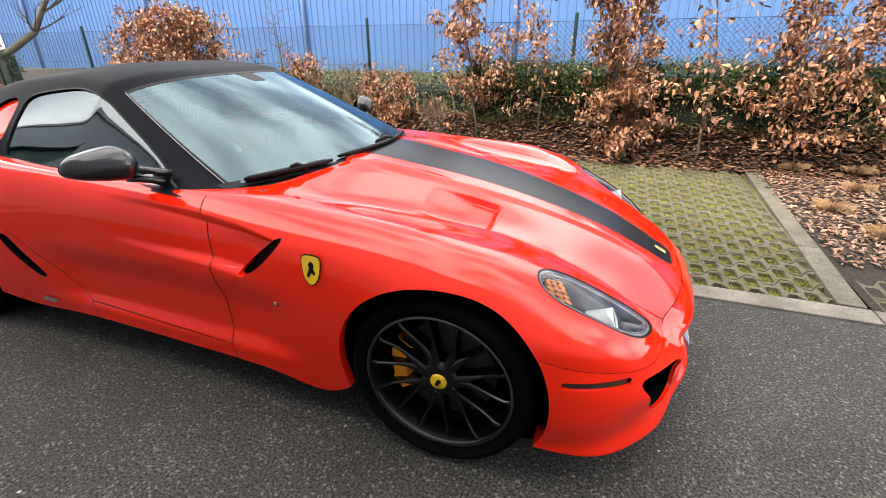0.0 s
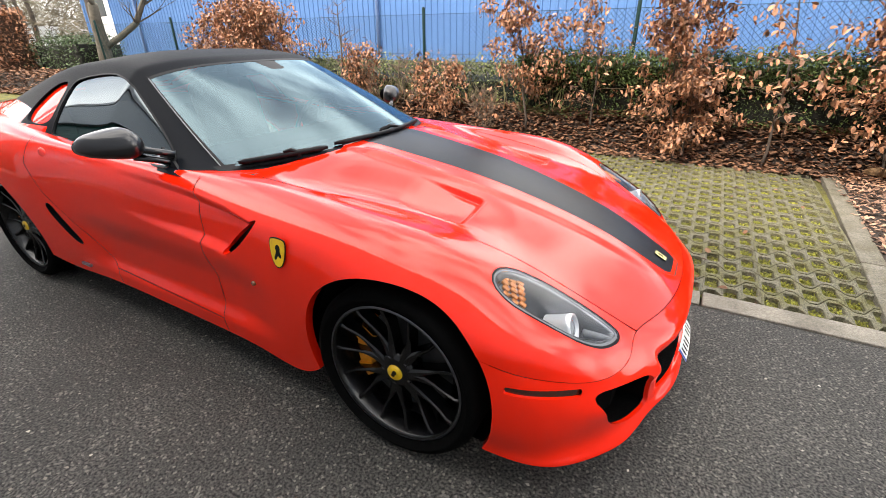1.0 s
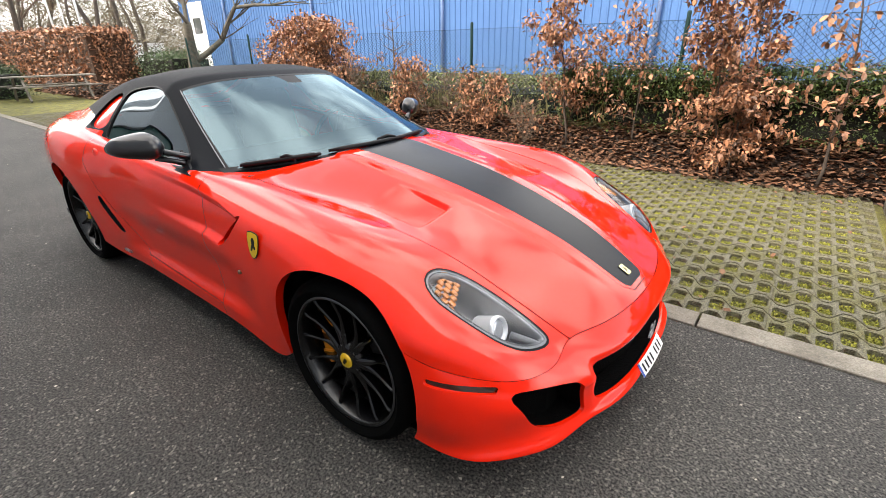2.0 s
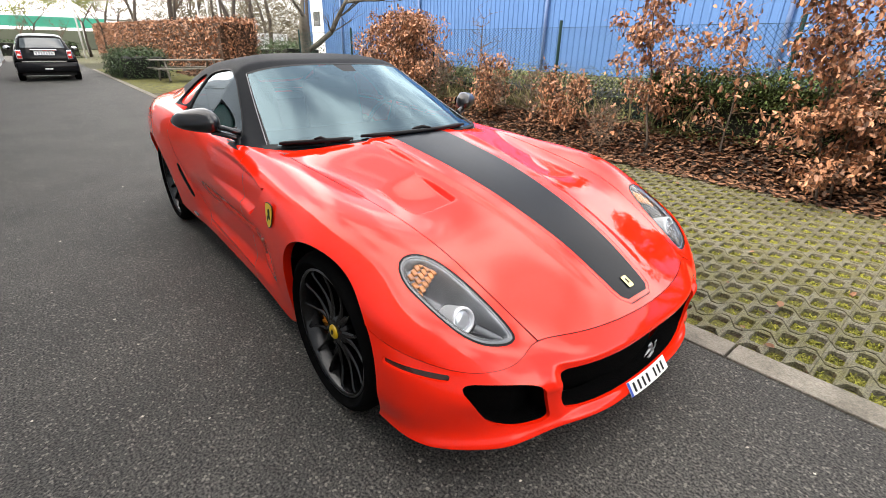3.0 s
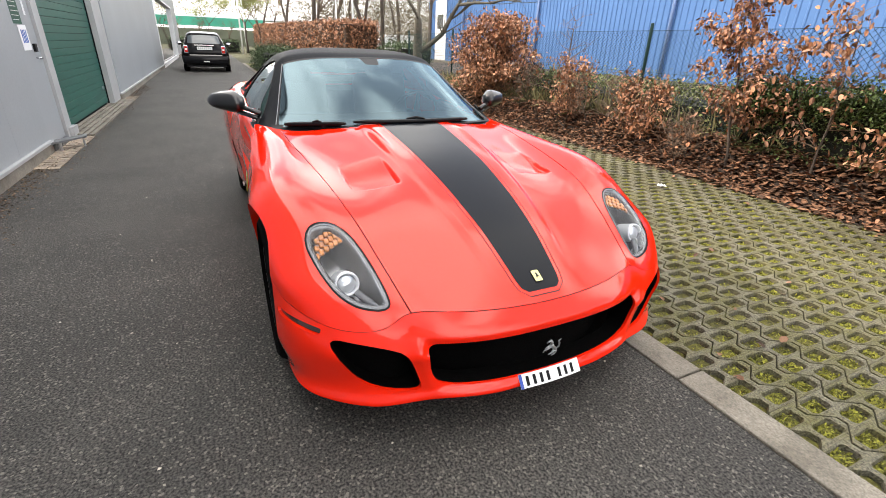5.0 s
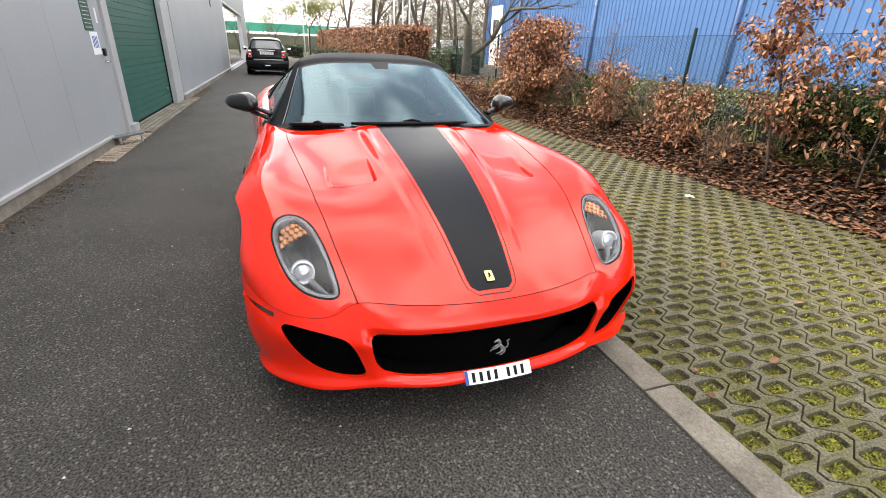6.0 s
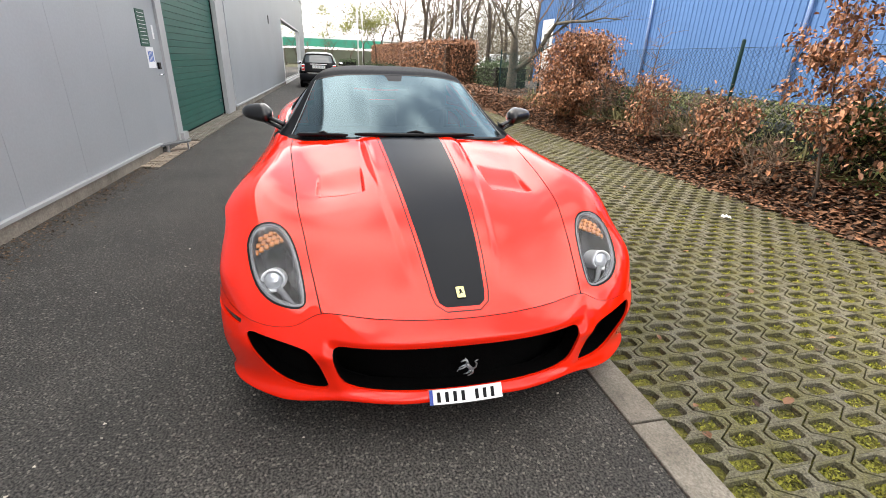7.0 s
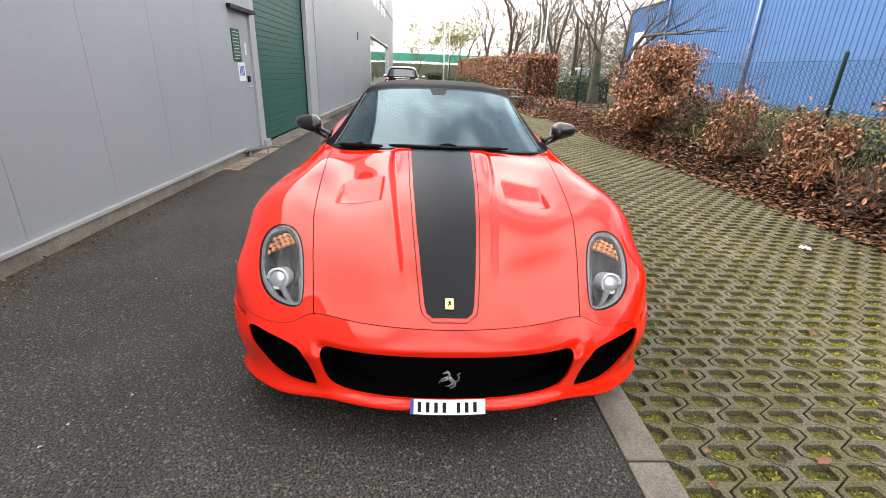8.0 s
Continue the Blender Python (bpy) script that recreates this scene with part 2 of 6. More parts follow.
def lathe(bm, profile, sides=64, axis="y", arc=None):
    """A profile of (radius, offset) turned about the axis through the origin."""
    rings = []
    n = sides if arc is None else sides + 1
    for r, o in profile:
        ring = []
        for k in range(n):
            a = 2 * math.pi * k / sides if arc is None else arc[0] + (arc[1] - arc[0]) * k / sides
            ring.append(bm.verts.new((r * math.cos(a), o, r * math.sin(a)) if axis == "y" else (r * math.cos(a), r * math.sin(a), o)))
        rings.append(ring)
    for p, q in zip(rings, rings[1:]):
        for k in range(sides if arc is None else sides):
            bm.faces.new((p[k], p[(k + 1) % n], q[(k + 1) % n], q[k]))
    return rings


def extruded(bm, outline, h0, h1, place=lambda a, b, h: (a, b, h)):
    """A flat outline of (a, b) given thickness from h0 to h1."""
    lo = [bm.verts.new(place(a, b, h0)) for a, b in outline]
    hi = [bm.verts.new(place(a, b, h1)) for a, b in outline]
    bm.faces.new(lo[::-1])
    bm.faces.new(hi)
    for k in range(len(outline)):
        j = (k + 1) % len(outline)
        bm.faces.new((lo[k], lo[j], hi[j], hi[k]))


# ---- ground ----
def sheet(name, x0, x1, y0, y1, z, material, label, kind="structure", nx=1, ny=1, height=None):
    xs, ys = np.linspace(x0, x1, nx + 1), np.linspace(y0, y1, ny + 1)
    vs = [(x, y, z + (height(x, y) if height else 0)) for x in xs for y in ys]
    fs = [(i * (ny + 1) + j, (i + 1) * (ny + 1) + j, (i + 1) * (ny + 1) + j + 1, i * (ny + 1) + j + 1) for i in range(nx) for j in range(ny)]
    return tagged(raw(name, vs, fs, material, smooth=True), label, "ground", kind=kind)


WALL_Y, KERB0, KERB1 = -2.87, 0.69, 0.85
sheet("ground", -900, 900, -900, 900, -0.12, LAWN, "wide lawn and earth round the yard")
bm = bmesh.new()
box(bm, -60, 40, WALL_Y - .3, KERB0, -.11, 0)
tagged(part("road", bm, ASPHALT), "dark grey asphalt yard road", "road", kind="structure")


def bank(x, y):
    """The bed's rise from the pavers towards the fence."""
    t = min(1, max(0, (y - 4.14 + .05 * noise.noise((x * .8, 0, 5))) / .46))
    return .41 * t * t * (3 - 2 * t) + .025 * noise.noise((x * 1.7, y * 1.7, 0))


sheet("planting_bed", -26, 12, 3.9, 30, -.02, SOIL, "leaf-covered planting bed below the fence", nx=150, ny=160, height=bank)
sheet("moss_bed", -30, 1.90, KERB1, 4.6, -.027, MOSS, "moss and soil in the paver openings")
sheet("mulch_bed", 1.95, 12, KERB1, 4.6, -.005, SOIL, "bed of bark mulch", nx=30, ny=12, height=lambda x, y: .015 * noise.noise((x * 2, y * 2, 3)))

# ---- grey hall ----
HALL = 5.2
door_x0, door_x1 = -9.75, -6.15

hall = thing("hall_building", "grey metal-clad workshop hall with green doors", "building", kind="structure")
for k, (x0, x1) in enumerate([(-5.0 + 1.03 * i, -5.0 + 1.03 * (i + 1)) for i in range(0, 24)]):
    boxpart("wall_panel", (x0 + .0018, x1 - .0018, WALL_Y - .2, WALL_Y, .155, HALL), CLAD, hall)
for x0, x1 in ((-20.0, -10.55), (-23.2, -20.0)):
    boxpart("wall_panel", (x0, x1 - .006, WALL_Y - .2, WALL_Y, .155, HALL), CLAD, hall)
boxpart("wall_panel", (-36, -23.2, WALL_Y - .2, WALL_Y, 3.0, HALL), CLAD, hall)
boxpart("wall_panel", (-42, -36, WALL_Y - .2, WALL_Y, .155, HALL), CLAD, hall)
boxpart("wall_panel", (door_x0 - .8, -5.0, WALL_Y - .2, WALL_Y, 3.4, HALL), CLAD, hall)
boxpart("wall_back", (-42, 21, WALL_Y - .5, WALL_Y - .21, 0, HALL), CLAD, hall)
boxpart("upper_storey", (-42, -20, WALL_Y - .5, WALL_Y - .004, HALL + .26, 8.0), CLAD, hall)
boxpart("roof_edge", (-42, 21, WALL_Y - .5, WALL_Y + .05, HALL, HALL + .25), CLADTRIM, hall)
bm = bmesh.new()
box(bm, -5.0, 21, WALL_Y - .05, WALL_Y + .015, 0, .12)
box(bm, -42, -10.5, WALL_Y - .05, WALL_Y + .015, 0, .12)
part("plinth", bm, PLINTH, hall, "stained concrete plinth")
bm = bmesh.new()
box(bm, -5.0, 21, WALL_Y - .02, WALL_Y + .035, .122, .152)
box(bm, -42, -10.5, WALL_Y - .02, WALL_Y + .035, .122, .152)
part("drip_rail", bm, CLADTRIM, hall)
boxpart("roof", (-42, 21, -18, WALL_Y - .5, HALL - .12, HALL + .12), CLADTRIM, hall)
boxpart("wall_side", (20.8, 21, -18, WALL_Y - .5, 0, HALL - .12), CLAD, hall)
boxpart("wall_side", (-42, -41.8, -18, WALL_Y - .5, 0, HALL - .12), CLAD, hall)
boxpart("wall_rear", (-41.8, 20.8, -18, -17.8, 0, HALL - .12), CLAD, hall)


# ---- smooth skins for car bodies ----
class Skin:
    """A smooth surface through rows of control points, cut into panels along lines given as signed fields."""

    def __init__(self, rows, per=10, rounds=3, mirror=True):
        c = np.array(rows, float)
        tgt = c.copy()
        for _ in range(rounds):
            c = c + tgt - self.knots(c, mirror)
        self.c, self.mirror = c, mirror
        nu, nv = (c.shape[0] - 1) * per + 1, (c.shape[1] - 1) * per + 1
        u, v = np.linspace(0, c.shape[0] - 1, nu), np.linspace(0, c.shape[1] - 1, nv)
        p = self.padded(c, mirror)
        bu, bv = self.basis(u, c.shape[0]), self.basis(v, c.shape[1])
        g = np.einsum("ai,ijk,bj->abk", bu, p, bv)
        du, dv = np.gradient(g, axis=0), np.gradient(g, axis=1)
        if mirror:
            dv[:, 0] = np.stack([du[:, 0, 0] * 0, np.abs(dv[:, 0, 1]) + 1e-6, du[:, 0, 0] * 0], -1)
        n = np.cross(du, dv)
        n /= np.linalg.norm(n, axis=2, keepdims=True) + 1e-12
        self.turn = np.sign((n * (g - np.array([g[..., 0].mean(), 0, .3]))).sum())
        n *= self.turn
        self.grid = g
        self.p, self.n = g.reshape(-1, 3), n.reshape(-1, 3)
        uu, vv = np.meshgrid(u, v, indexing="ij")
        self.uv = np.stack([uu.ravel(), vv.ravel()], 1)
        i = np.arange(nu * nv).reshape(nu, nv)
        a, b, d, e = i[:-1, :-1].ravel(), i[1:, :-1].ravel(), i[1:, 1:].ravel(), i[:-1, 1:].ravel()
        self.all = np.concatenate([np.stack([a, b, d], 1), np.stack([a, d, e], 1)])
        if self.turn < 0:
            self.all = self.all[:, ::-1].copy()

    @staticmethod
    def padded(c, mirror):
        lo = 2 * c[:1] - c[1:2]
        hi = 2 * c[-1:] - c[-2:-1]
        c = np.concatenate([lo, c, hi])
        first = c[:, 1:2] * np.array([1, -1, 1]) if mirror else 2 * c[:, :1] - c[:, 1:2]
        return np.concatenate([first, c, 2 * c[:, -1:] - c[:, -2:-1]], 1)

    def knots(self, c, mirror):
        p = self.padded(c, mirror)
        q = (p[:-2] + 4 * p[1:-1] + p[2:]) / 6
        return (q[:, :-2] + 4 * q[:, 1:-1] + q[:, 2:]) / 6

    @staticmethod
    def basis(t, n):
        b = np.zeros((len(t), n + 2))
        k = np.minimum(t.astype(int), n - 2)
        f = t - k
        w = [(1 - f) ** 3 / 6, (3 * f ** 3 - 6 * f ** 2 + 4) / 6, (-3 * f ** 3 + 3 * f ** 2 + 3 * f + 1) / 6, f ** 3 / 6]
        for j in range(4):
            b[np.arange(len(t)), k + j] += w[j]
        return b

    def push(self, amount):
        """Moves the skin along its normals, then takes the normals anew from the grid."""
        g = (self.p + self.n * amount[:, None]).reshape(self.grid.shape)
        du, dv = np.gradient(g, axis=0), np.gradient(g, axis=1)
        if self.mirror:
            dv[:, 0] = np.stack([du[:, 0, 0] * 0, np.abs(dv[:, 0, 1]) + 1e-6, du[:, 0, 0] * 0], -1)
        n = np.cross(du, dv) * self.turn
        self.n = (n / (np.linalg.norm(n, axis=2, keepdims=True) + 1e-12)).reshape(-1, 3)
        self.grid, self.p = g, g.reshape(-1, 3)

    def split(self, tris, field):
        """Cuts the triangles where the field changes sign: (below zero, above zero, the cut's edges)."""
        s = field(self.p, self.uv)
        s = np.where(np.abs(s) < 1e-7, 1e-7, s)
        neg = s[tris] < 0
        k = neg.sum(1)
        inside, outside, mixed = list(map(tuple, tris[k == 3])), list(map(tuple, tris[k == 0])), tris[(k > 0) & (k < 3)]
        P, N, U, seen, cut = [], [], [], {}, []

        def cross(a, b):
            key = (a, b) if a < b else (b, a)
            if key not in seen:
                a, b = key
                f = s[a] / (s[a] - s[b])
                P.append(self.p[a] + f * (self.p[b] - self.p[a]))
                q = self.n[a] + f * (self.n[b] - self.n[a])
                N.append(q / (np.linalg.norm(q) + 1e-12))
                U.append(self.uv[a] + f * (self.uv[b] - self.uv[a]))
                seen[key] = len(self.p) + len(P) - 1
            return seen[key]

        for t in mixed:
            a, b, c = (int(i) for i in t)
            lone = s[a] < 0, s[b] < 0, s[c] < 0
            if sum(lone) == 2:
                lone = [not v for v in lone]
            while not lone[0]:
                a, b, c = b, c, a
                lone = lone[1:] + lone[:1] if isinstance(lone, list) else lone[1:] + lone[:1]
            ab, ac = cross(a, b), cross(a, c)
            one, two = (inside, outside) if s[a] < 0 else (outside, inside)
            one.append((a, ab, ac))
            two += [(ab, b, c), (ab, c, ac)]
            cut.append((ab, ac) if s[a] < 0 else (ac, ab))
        if P:
            self.p, self.n, self.uv = np.concatenate([self.p, P]), np.concatenate([self.n, N]), np.concatenate([self.uv, U])
        return np.array(inside, int).reshape(-1, 3), np.array(outside, int).reshape(-1, 3), cut

    def line(self, tris, field, half):
        """Takes a narrow band round the field's zero out of the triangles: (below, above, band)."""
        lo, rest, _ = self.split(tris, lambda p, q: field(p, q) + half)
        band, hi, _ = self.split(rest, lambda p, q: field(p, q) - half)
        return lo, hi, band

    def panel(self, name, tris, material, parent, sides=(1, -1), label="", lift=0.0, both=False):
        """The triangles as a panel on each side of the car (sides), or as one panel over both (both)."""
        made = []
        if len(tris) == 0:
            return made
        ids, inv = np.unique(tris, return_inverse=True)
        f = inv.reshape(-1, 3)
        p, n = self.p[ids] + self.n[ids] * lift, self.n[ids]
        flip = np.array([1, -1, 1])
        if both:
            made.append(raw(name, np.concatenate([p, p * flip]), np.concatenate([f, f[:, ::-1] + len(p)]), material, parent, label, True, np.concatenate([n, n * flip])))
        else:
            for s in sides:
                made.append(raw(name, p if s > 0 else p * flip, f if s > 0 else f[:, ::-1], material, parent, label, True, n if s > 0 else n * flip))
        return made

    def walls(self, name, cut, shift, material, parent, sides=(1, -1), both=False, label="", start=(0, 0, 0)):
        """A lip along a cut's edges, drawn inwards by shift, from start off the edge."""
        made = []
        ids = sorted({i for e in cut for i in e})
        at = {i: k for k, i in enumerate(ids)}
        p = self.p[ids] + np.array(start)
        q = p + np.array(shift)
        v = np.concatenate([p, q])
        f = np.array([(at[a], at[b], at[b] + len(ids), at[a] + len(ids)) for a, b in cut])
        flip = np.array([1, -1, 1])
        if both:
            return [raw(name, np.concatenate([v, v * flip]), np.concatenate([f, f[:, ::-1] + len(v)]), material, parent, label)]
        return [raw(name, v if s > 0 else v * flip, f if s > 0 else f[:, ::-1], material, parent, label) for s in sides]


def poly(points, a, b, soft=0.0):
    """The signed distance (below zero inside) to a closed outline in the plane of the axes a and b; soft rounds it."""
    pts = np.array(points, float)

    def field(p, uv):
        x, y = p[:, a], p[:, b]
        best, inside = np.full(len(x), 1e9), np.zeros(len(x), bool)
        for (x0, y0), (x1, y1) in zip(pts, np.roll(pts, -1, 0)):
            dx, dy = x1 - x0, y1 - y0
            t = np.clip(((x - x0) * dx + (y - y0) * dy) / (dx * dx + dy * dy + 1e-12), 0, 1)
            best = np.minimum(best, np.hypot(x - x0 - t * dx, y - y0 - t * dy))
            hit = ((y0 > y) != (y1 > y)) & (x < (x1 - x0) * (y - y0) / (y1 - y0 + 1e-12) + x0)
            inside ^= hit
        return np.where(inside, -best, best) - soft
    return field


def rounded(points, n=3):
    """A closed outline with its corners cut smooth."""
    pts = [Vector((*p, 0)) for p in points]
    for _ in range(n):
        out = []
        for a, b in zip(pts, pts[1:] + pts[:1]):
            out += [a * 0.75 + b * 0.25, a * 0.25 + b * 0.75]
        pts = out
    return [(p.x, p.y) for p in pts]


def curve_y(xs, ys):
    """The signed side of a line y(x) seen from above."""
    return lambda p, uv: p[:, 1] - np.interp(p[:, 0], xs, ys)


# ---- the red sports car: its front axle stands over the origin, its nose points to +x ----
car = thing("sports_car", "red two-seat sports coupe with black roof and bonnet stripe", "car")
HUB, TRACK, REAR = 0.34, 0.90, -2.75

front_edge = [(.79, 0, .496), (.776, .2, .498), (.736, .38, .502), (.688, .522, .502), (.692, .61, .462), (.632, .76, .463), (.50, .865, .49), (.40, .908, .512), (.30, .928, .54)]
sections = [
    front_edge,
    [(.66, 0, .572), (.65, .2, .57), (.615, .37, .563), (.575, .53, .566), (.60, .64, .545), (.52, .79, .575), (.42, .888, .572), (.32, .922, .555), (.23, .94, .56)],
    [(.45, 0, .668), (.45, .2, .663), (.43, .36, .655), (.40, .53, .655), (.385, .69, .668), (.32, .82, .672), (.24, .912, .632), (.17, .94, .58), (.13, .95, .55)],
    [(.20, 0, .757), (.20, .2, .751), (.20, .35, .742), (.19, .53, .734), (.16, .72, .762), (.12, .845, .756), (.08, .932, .70), (.05, .957, .62), (.04, .965, .52)],
    [(-.10, 0, .834), (-.10, .2, .828), (-.10, .35, .806), (-.10, .54, .778), (-.10, .73, .815), (-.10, .863, .80), (-.10, .942, .72), (-.10, .967, .61), (-.10, .97, .48)],
    [(-.40, 0, .885), (-.40, .2, .879), (-.40, .36, .857), (-.40, .58, .82), (-.40, .745, .843), (-.40, .865, .805), (-.40, .925, .71), (-.40, .928, .48), (-.40, .888, .165)],
    [(-.66, 0, .917), (-.66, .2, .912), (-.66, .40, .895), (-.66, .63, .858), (-.66, .77, .857), (-.66, .87, .805), (-.66, .912, .70), (-.66, .912, .42), (-.66, .887, .17)],
    [(-.98, 0, .90), (-.98, .2, .90), (-.98, .42, .89), (-.98, .66, .868), (-.98, .79, .868), (-.98, .872, .81), (-.98, .905, .70), (-.98, .902, .42), (-.98, .88, .18)],
    [(-1.4, 0, .86), (-1.4, .2, .86), (-1.4, .44, .86), (-1.4, .68, .868), (-1.4, .825, .885), (-1.4, .885, .825), (-1.4, .908, .70), (-1.4, .895, .41), (-1.4, .88, .19)],
    [(-1.9, 0, .86), (-1.9, .2, .86), (-1.9, .44, .86), (-1.9, .68, .88), (-1.9, .85, .908), (-1.9, .90, .85), (-1.9, .92, .70), (-1.9, .898, .40), (-1.9, .882, .195)],
    [(-2.3, 0, .90), (-2.3, .2, .90), (-2.3, .44, .90), (-2.3, .68, .92), (-2.3, .845, .935), (-2.3, .93, .865), (-2.3, .962, .71), (-2.3, .94, .43), (-2.3, .90, .20)],
    [(-2.75, 0, .94), (-2.75, .2, .94), (-2.75, .44, .945), (-2.75, .65, .96), (-2.75, .80, .965), (-2.75, .915, .885), (-2.75, .962, .73), (-2.75, .968, .55), (-2.75, .960, .35)],
    [(-3.15, 0, .95), (-3.15, .2, .95), (-3.15, .42, .955), (-3.15, .62, .965), (-3.15, .765, .955), (-3.15, .862, .887), (-3.15, .912, .73), (-3.15, .88, .45), (-3.15, .80, .25)],
    [(-3.50, 0, .97), (-3.50, .2, .97), (-3.49, .40, .97), (-3.48, .58, .965), (-3.46, .68, .925), (-3.43, .775, .855), (-3.42, .83, .71), (-3.42, .78, .45), (-3.42, .72, .25)],
    [(-3.70, 0, .975), (-3.70, .2, .975), (-3.69, .38, .965), (-3.67, .54, .935), (-3.64, .62, .885), (-3.61, .69, .82), (-3.60, .73, .69), (-3.60, .68, .46), (-3.62, .62, .28)],
]
upper = Skin(sections, per=28, rounds=3)


def ramp(v, a, b):
    t = np.clip((v - a) / (b - a), 0, 1)
    return t * t * (3 - 2 * t)


# the bonnet's raised middle, its two ridges and the hollow of the flank behind the front wheel
px, py, pz = upper.p[:, 0], upper.p[:, 1], upper.p[:, 2]
on_hood = ramp(px, -.85, -.55)
ridge = np.interp(px, [-.6, -.2, .2, .6, .8], [.275, .255, .215, .165, .13])
dome = 0.010 * (1 - ramp(py, ridge - .005, ridge + .035)) * on_hood * (1 - ramp(px, .45, .72))
dome += 0.014 * np.exp(-((py - ridge) / .022) ** 2) * on_hood * ramp(px, -.62, -.45) * (1 - ramp(px, -.42, -.05))
scoop = -0.024 * ramp(px, -.25, -.02) * (1 - ramp(px, .046, .062)) * ramp(py, .312, .324) * (1 - ramp(py, .522, .534))
# the wedge behind the front wheel, shut ahead by the air slit and fading along the door
z_top = np.interp(px, [-1.6, -1.3, -1.0, -.75, -.57], [.86, .845, .825, .80, .765])
z_low = np.interp(px, [-1.6, -1.2, -.9, -.76], [.66, .635, .622, .605])
slit_x = np.interp(pz, [.60, .77], [-.765, -.565])
hollow = -0.032 * ramp(py, .80, .86) * ramp(slit_x - px, 0, .014) * (1 - ramp(-px, .75, 1.55)) * ramp(z_top - pz, 0, .025) * ramp(pz - z_low, 0, .03)
waist = -0.034 * ramp(py, .82, .87) * ramp(-px, .48, .80) * (1 - ramp(-px, 1.7, 2.05)) * ramp(.60 - pz, 0, .16) * ramp(pz, .245, .33)
upper.push(dome + scoop + hollow + waist)

arch_f = lambda p, uv: 0.372 - np.hypot(p[:, 0] - 0.005, p[:, 2] - HUB) - 10 * (p[:, 1] < .5)
arch_r = lambda p, uv: 0.378 - np.hypot(p[:, 0] - REAR, p[:, 2] - HUB) - 10 * (p[:, 1] < .5)
neg = lambda f: (lambda p, uv: -f(p, uv))
hood_x, hood_y = [-1.2, -.84, -.6, -.43, -.19, .2, .38, .44, .58, .68, .9], [.76, .700, .693, .675, .650, .606, .573, .563, .535, .515, .45]
hood_line = curve_y(hood_x, hood_y)
cowl = lambda p, uv: np.interp(p[:, 1], [0, .2, .4, .6, .75, .9], [-.62, -.635, -.685, -.775, -.90, -1.1]) - p[:, 0]
lamp_outline = rounded([(.275, .735), (.295, .782), (.355, .800), (.43, .788), (.505, .768), (.565, .742), (.612, .70), (.638, .655), (.655, .60), (.648, .568), (.615, .566), (.56, .574), (.49, .588), (.41, .608), (.335, .638), (.288, .68)], 1)
lamp = poly(lamp_outline, 0, 1)
stripe_x, stripe_y = [-1.2, -.63, -.48, -.03, .31, .565, .70, .768], [.185, .182, .177, .156, .133, .110, .095, .078]
stripe = lambda p, uv: np.maximum(p[:, 1] - np.interp(p[:, 0], stripe_x, stripe_y), p[:, 0] - .750 + np.maximum(0, p[:, 1] - .064) * .8)
door_front = lambda p, uv: p[:, 0] - np.interp(p[:, 2], [.1, .27, .45, .62, .77, .86, .95], [-.90, -.91, -.905, -.91, -.925, -.965, -1.03])
door_rear = lambda p, uv: p[:, 0] - np.interp(p[:, 2], [.1, .27, .36, .43, .50, .58, .65, .80, .92, 1.0], [-1.72, -1.75, -1.83, -1.90, -1.97, -2.05, -2.12, -2.20, -2.17, -2.13])
sill_line = lambda p, uv: np.interp(p[:, 0], [-2.4, -1.9, -.9, -.3], [.31, .285, .255, .235]) - p[:, 2]
slit_f = poly(rounded([(-.556, .775), (-.578, .782), (-.66, .725), (-.785, .622), (-.765, .596), (-.65, .672)], 2), 0, 2)
slit_r = poly(rounded([(-2.115, .602), (-2.158, .590), (-2.152, .535), (-2.095, .448), (-2.025, .376), (-1.975, .378), (-2.015, .45), (-2.075, .535)], 2), 0, 2)

tris = upper.all
wheel_f, tris, cut_f = upper.split(tris, neg(arch_f))
wheel_r, tris, cut_r = upper.split(tris, neg(arch_r))
lampface, tris, cut_l = upper.split(tris, lambda p, uv: np.maximum(lamp(p, uv), .45 - p[:, 2]))
flank, top = upper.split(tris, lambda p, uv: 4.15 - uv[:, 1])[:2]
for cut, nm in ((cut_f, "wheel_arch_lip"), (cut_r, "wheel_arch_lip")):
    upper.walls(nm, [e for e in cut], (0, -.035, 0), RED, car)
# the top: bonnet, lamps, wings
back, ahead, _ = upper.split(top, neg(cowl))
hood_t, wing_t, gap1 = upper.line(ahead, hood_line, .0022)
stripe_t, hood_t, _ = upper.split(hood_t, stripe)
pin0, hood_o, _ = upper.split(hood_t, lambda p, uv: stripe(p, uv) - .014)
pin, hood_o, _ = upper.split(hood_o, lambda p, uv: stripe(p, uv) - .0185)
hood = upper.panel("bonnet", np.concatenate([hood_o, pin0]), RED, car, both=True)[0]
upper.panel("stripe", stripe_t, STRIPE, hood, both=True, label="matt black stripe along the bonnet", lift=.0006)
upper.panel("pinstripe", pin, GAP, hood, both=True)
upper.panel("shut_line", gap1, GAP, car, lift=-.006)
# the flanks: wings, doors, rear quarters
flank_f, flank_b, gap2 = upper.line(flank, neg(door_front), .0022)
slit1, flank_f, cut_s1 = upper.split(flank_f, slit_f)
door_t, quarter, gap3 = upper.line(flank_b, neg(door_rear), .0022)
sill, door_t, gap4 = upper.line(door_t, neg(sill_line), .002)
slit2, quarter, cut_s2 = upper.split(quarter, slit_r)
wing_b, wing_f, _ = upper.split(back, lambda p, uv: p[:, 0] + 1.0)
upper.panel("front_wing", np.concatenate([wing_t, flank_f]), RED, car)
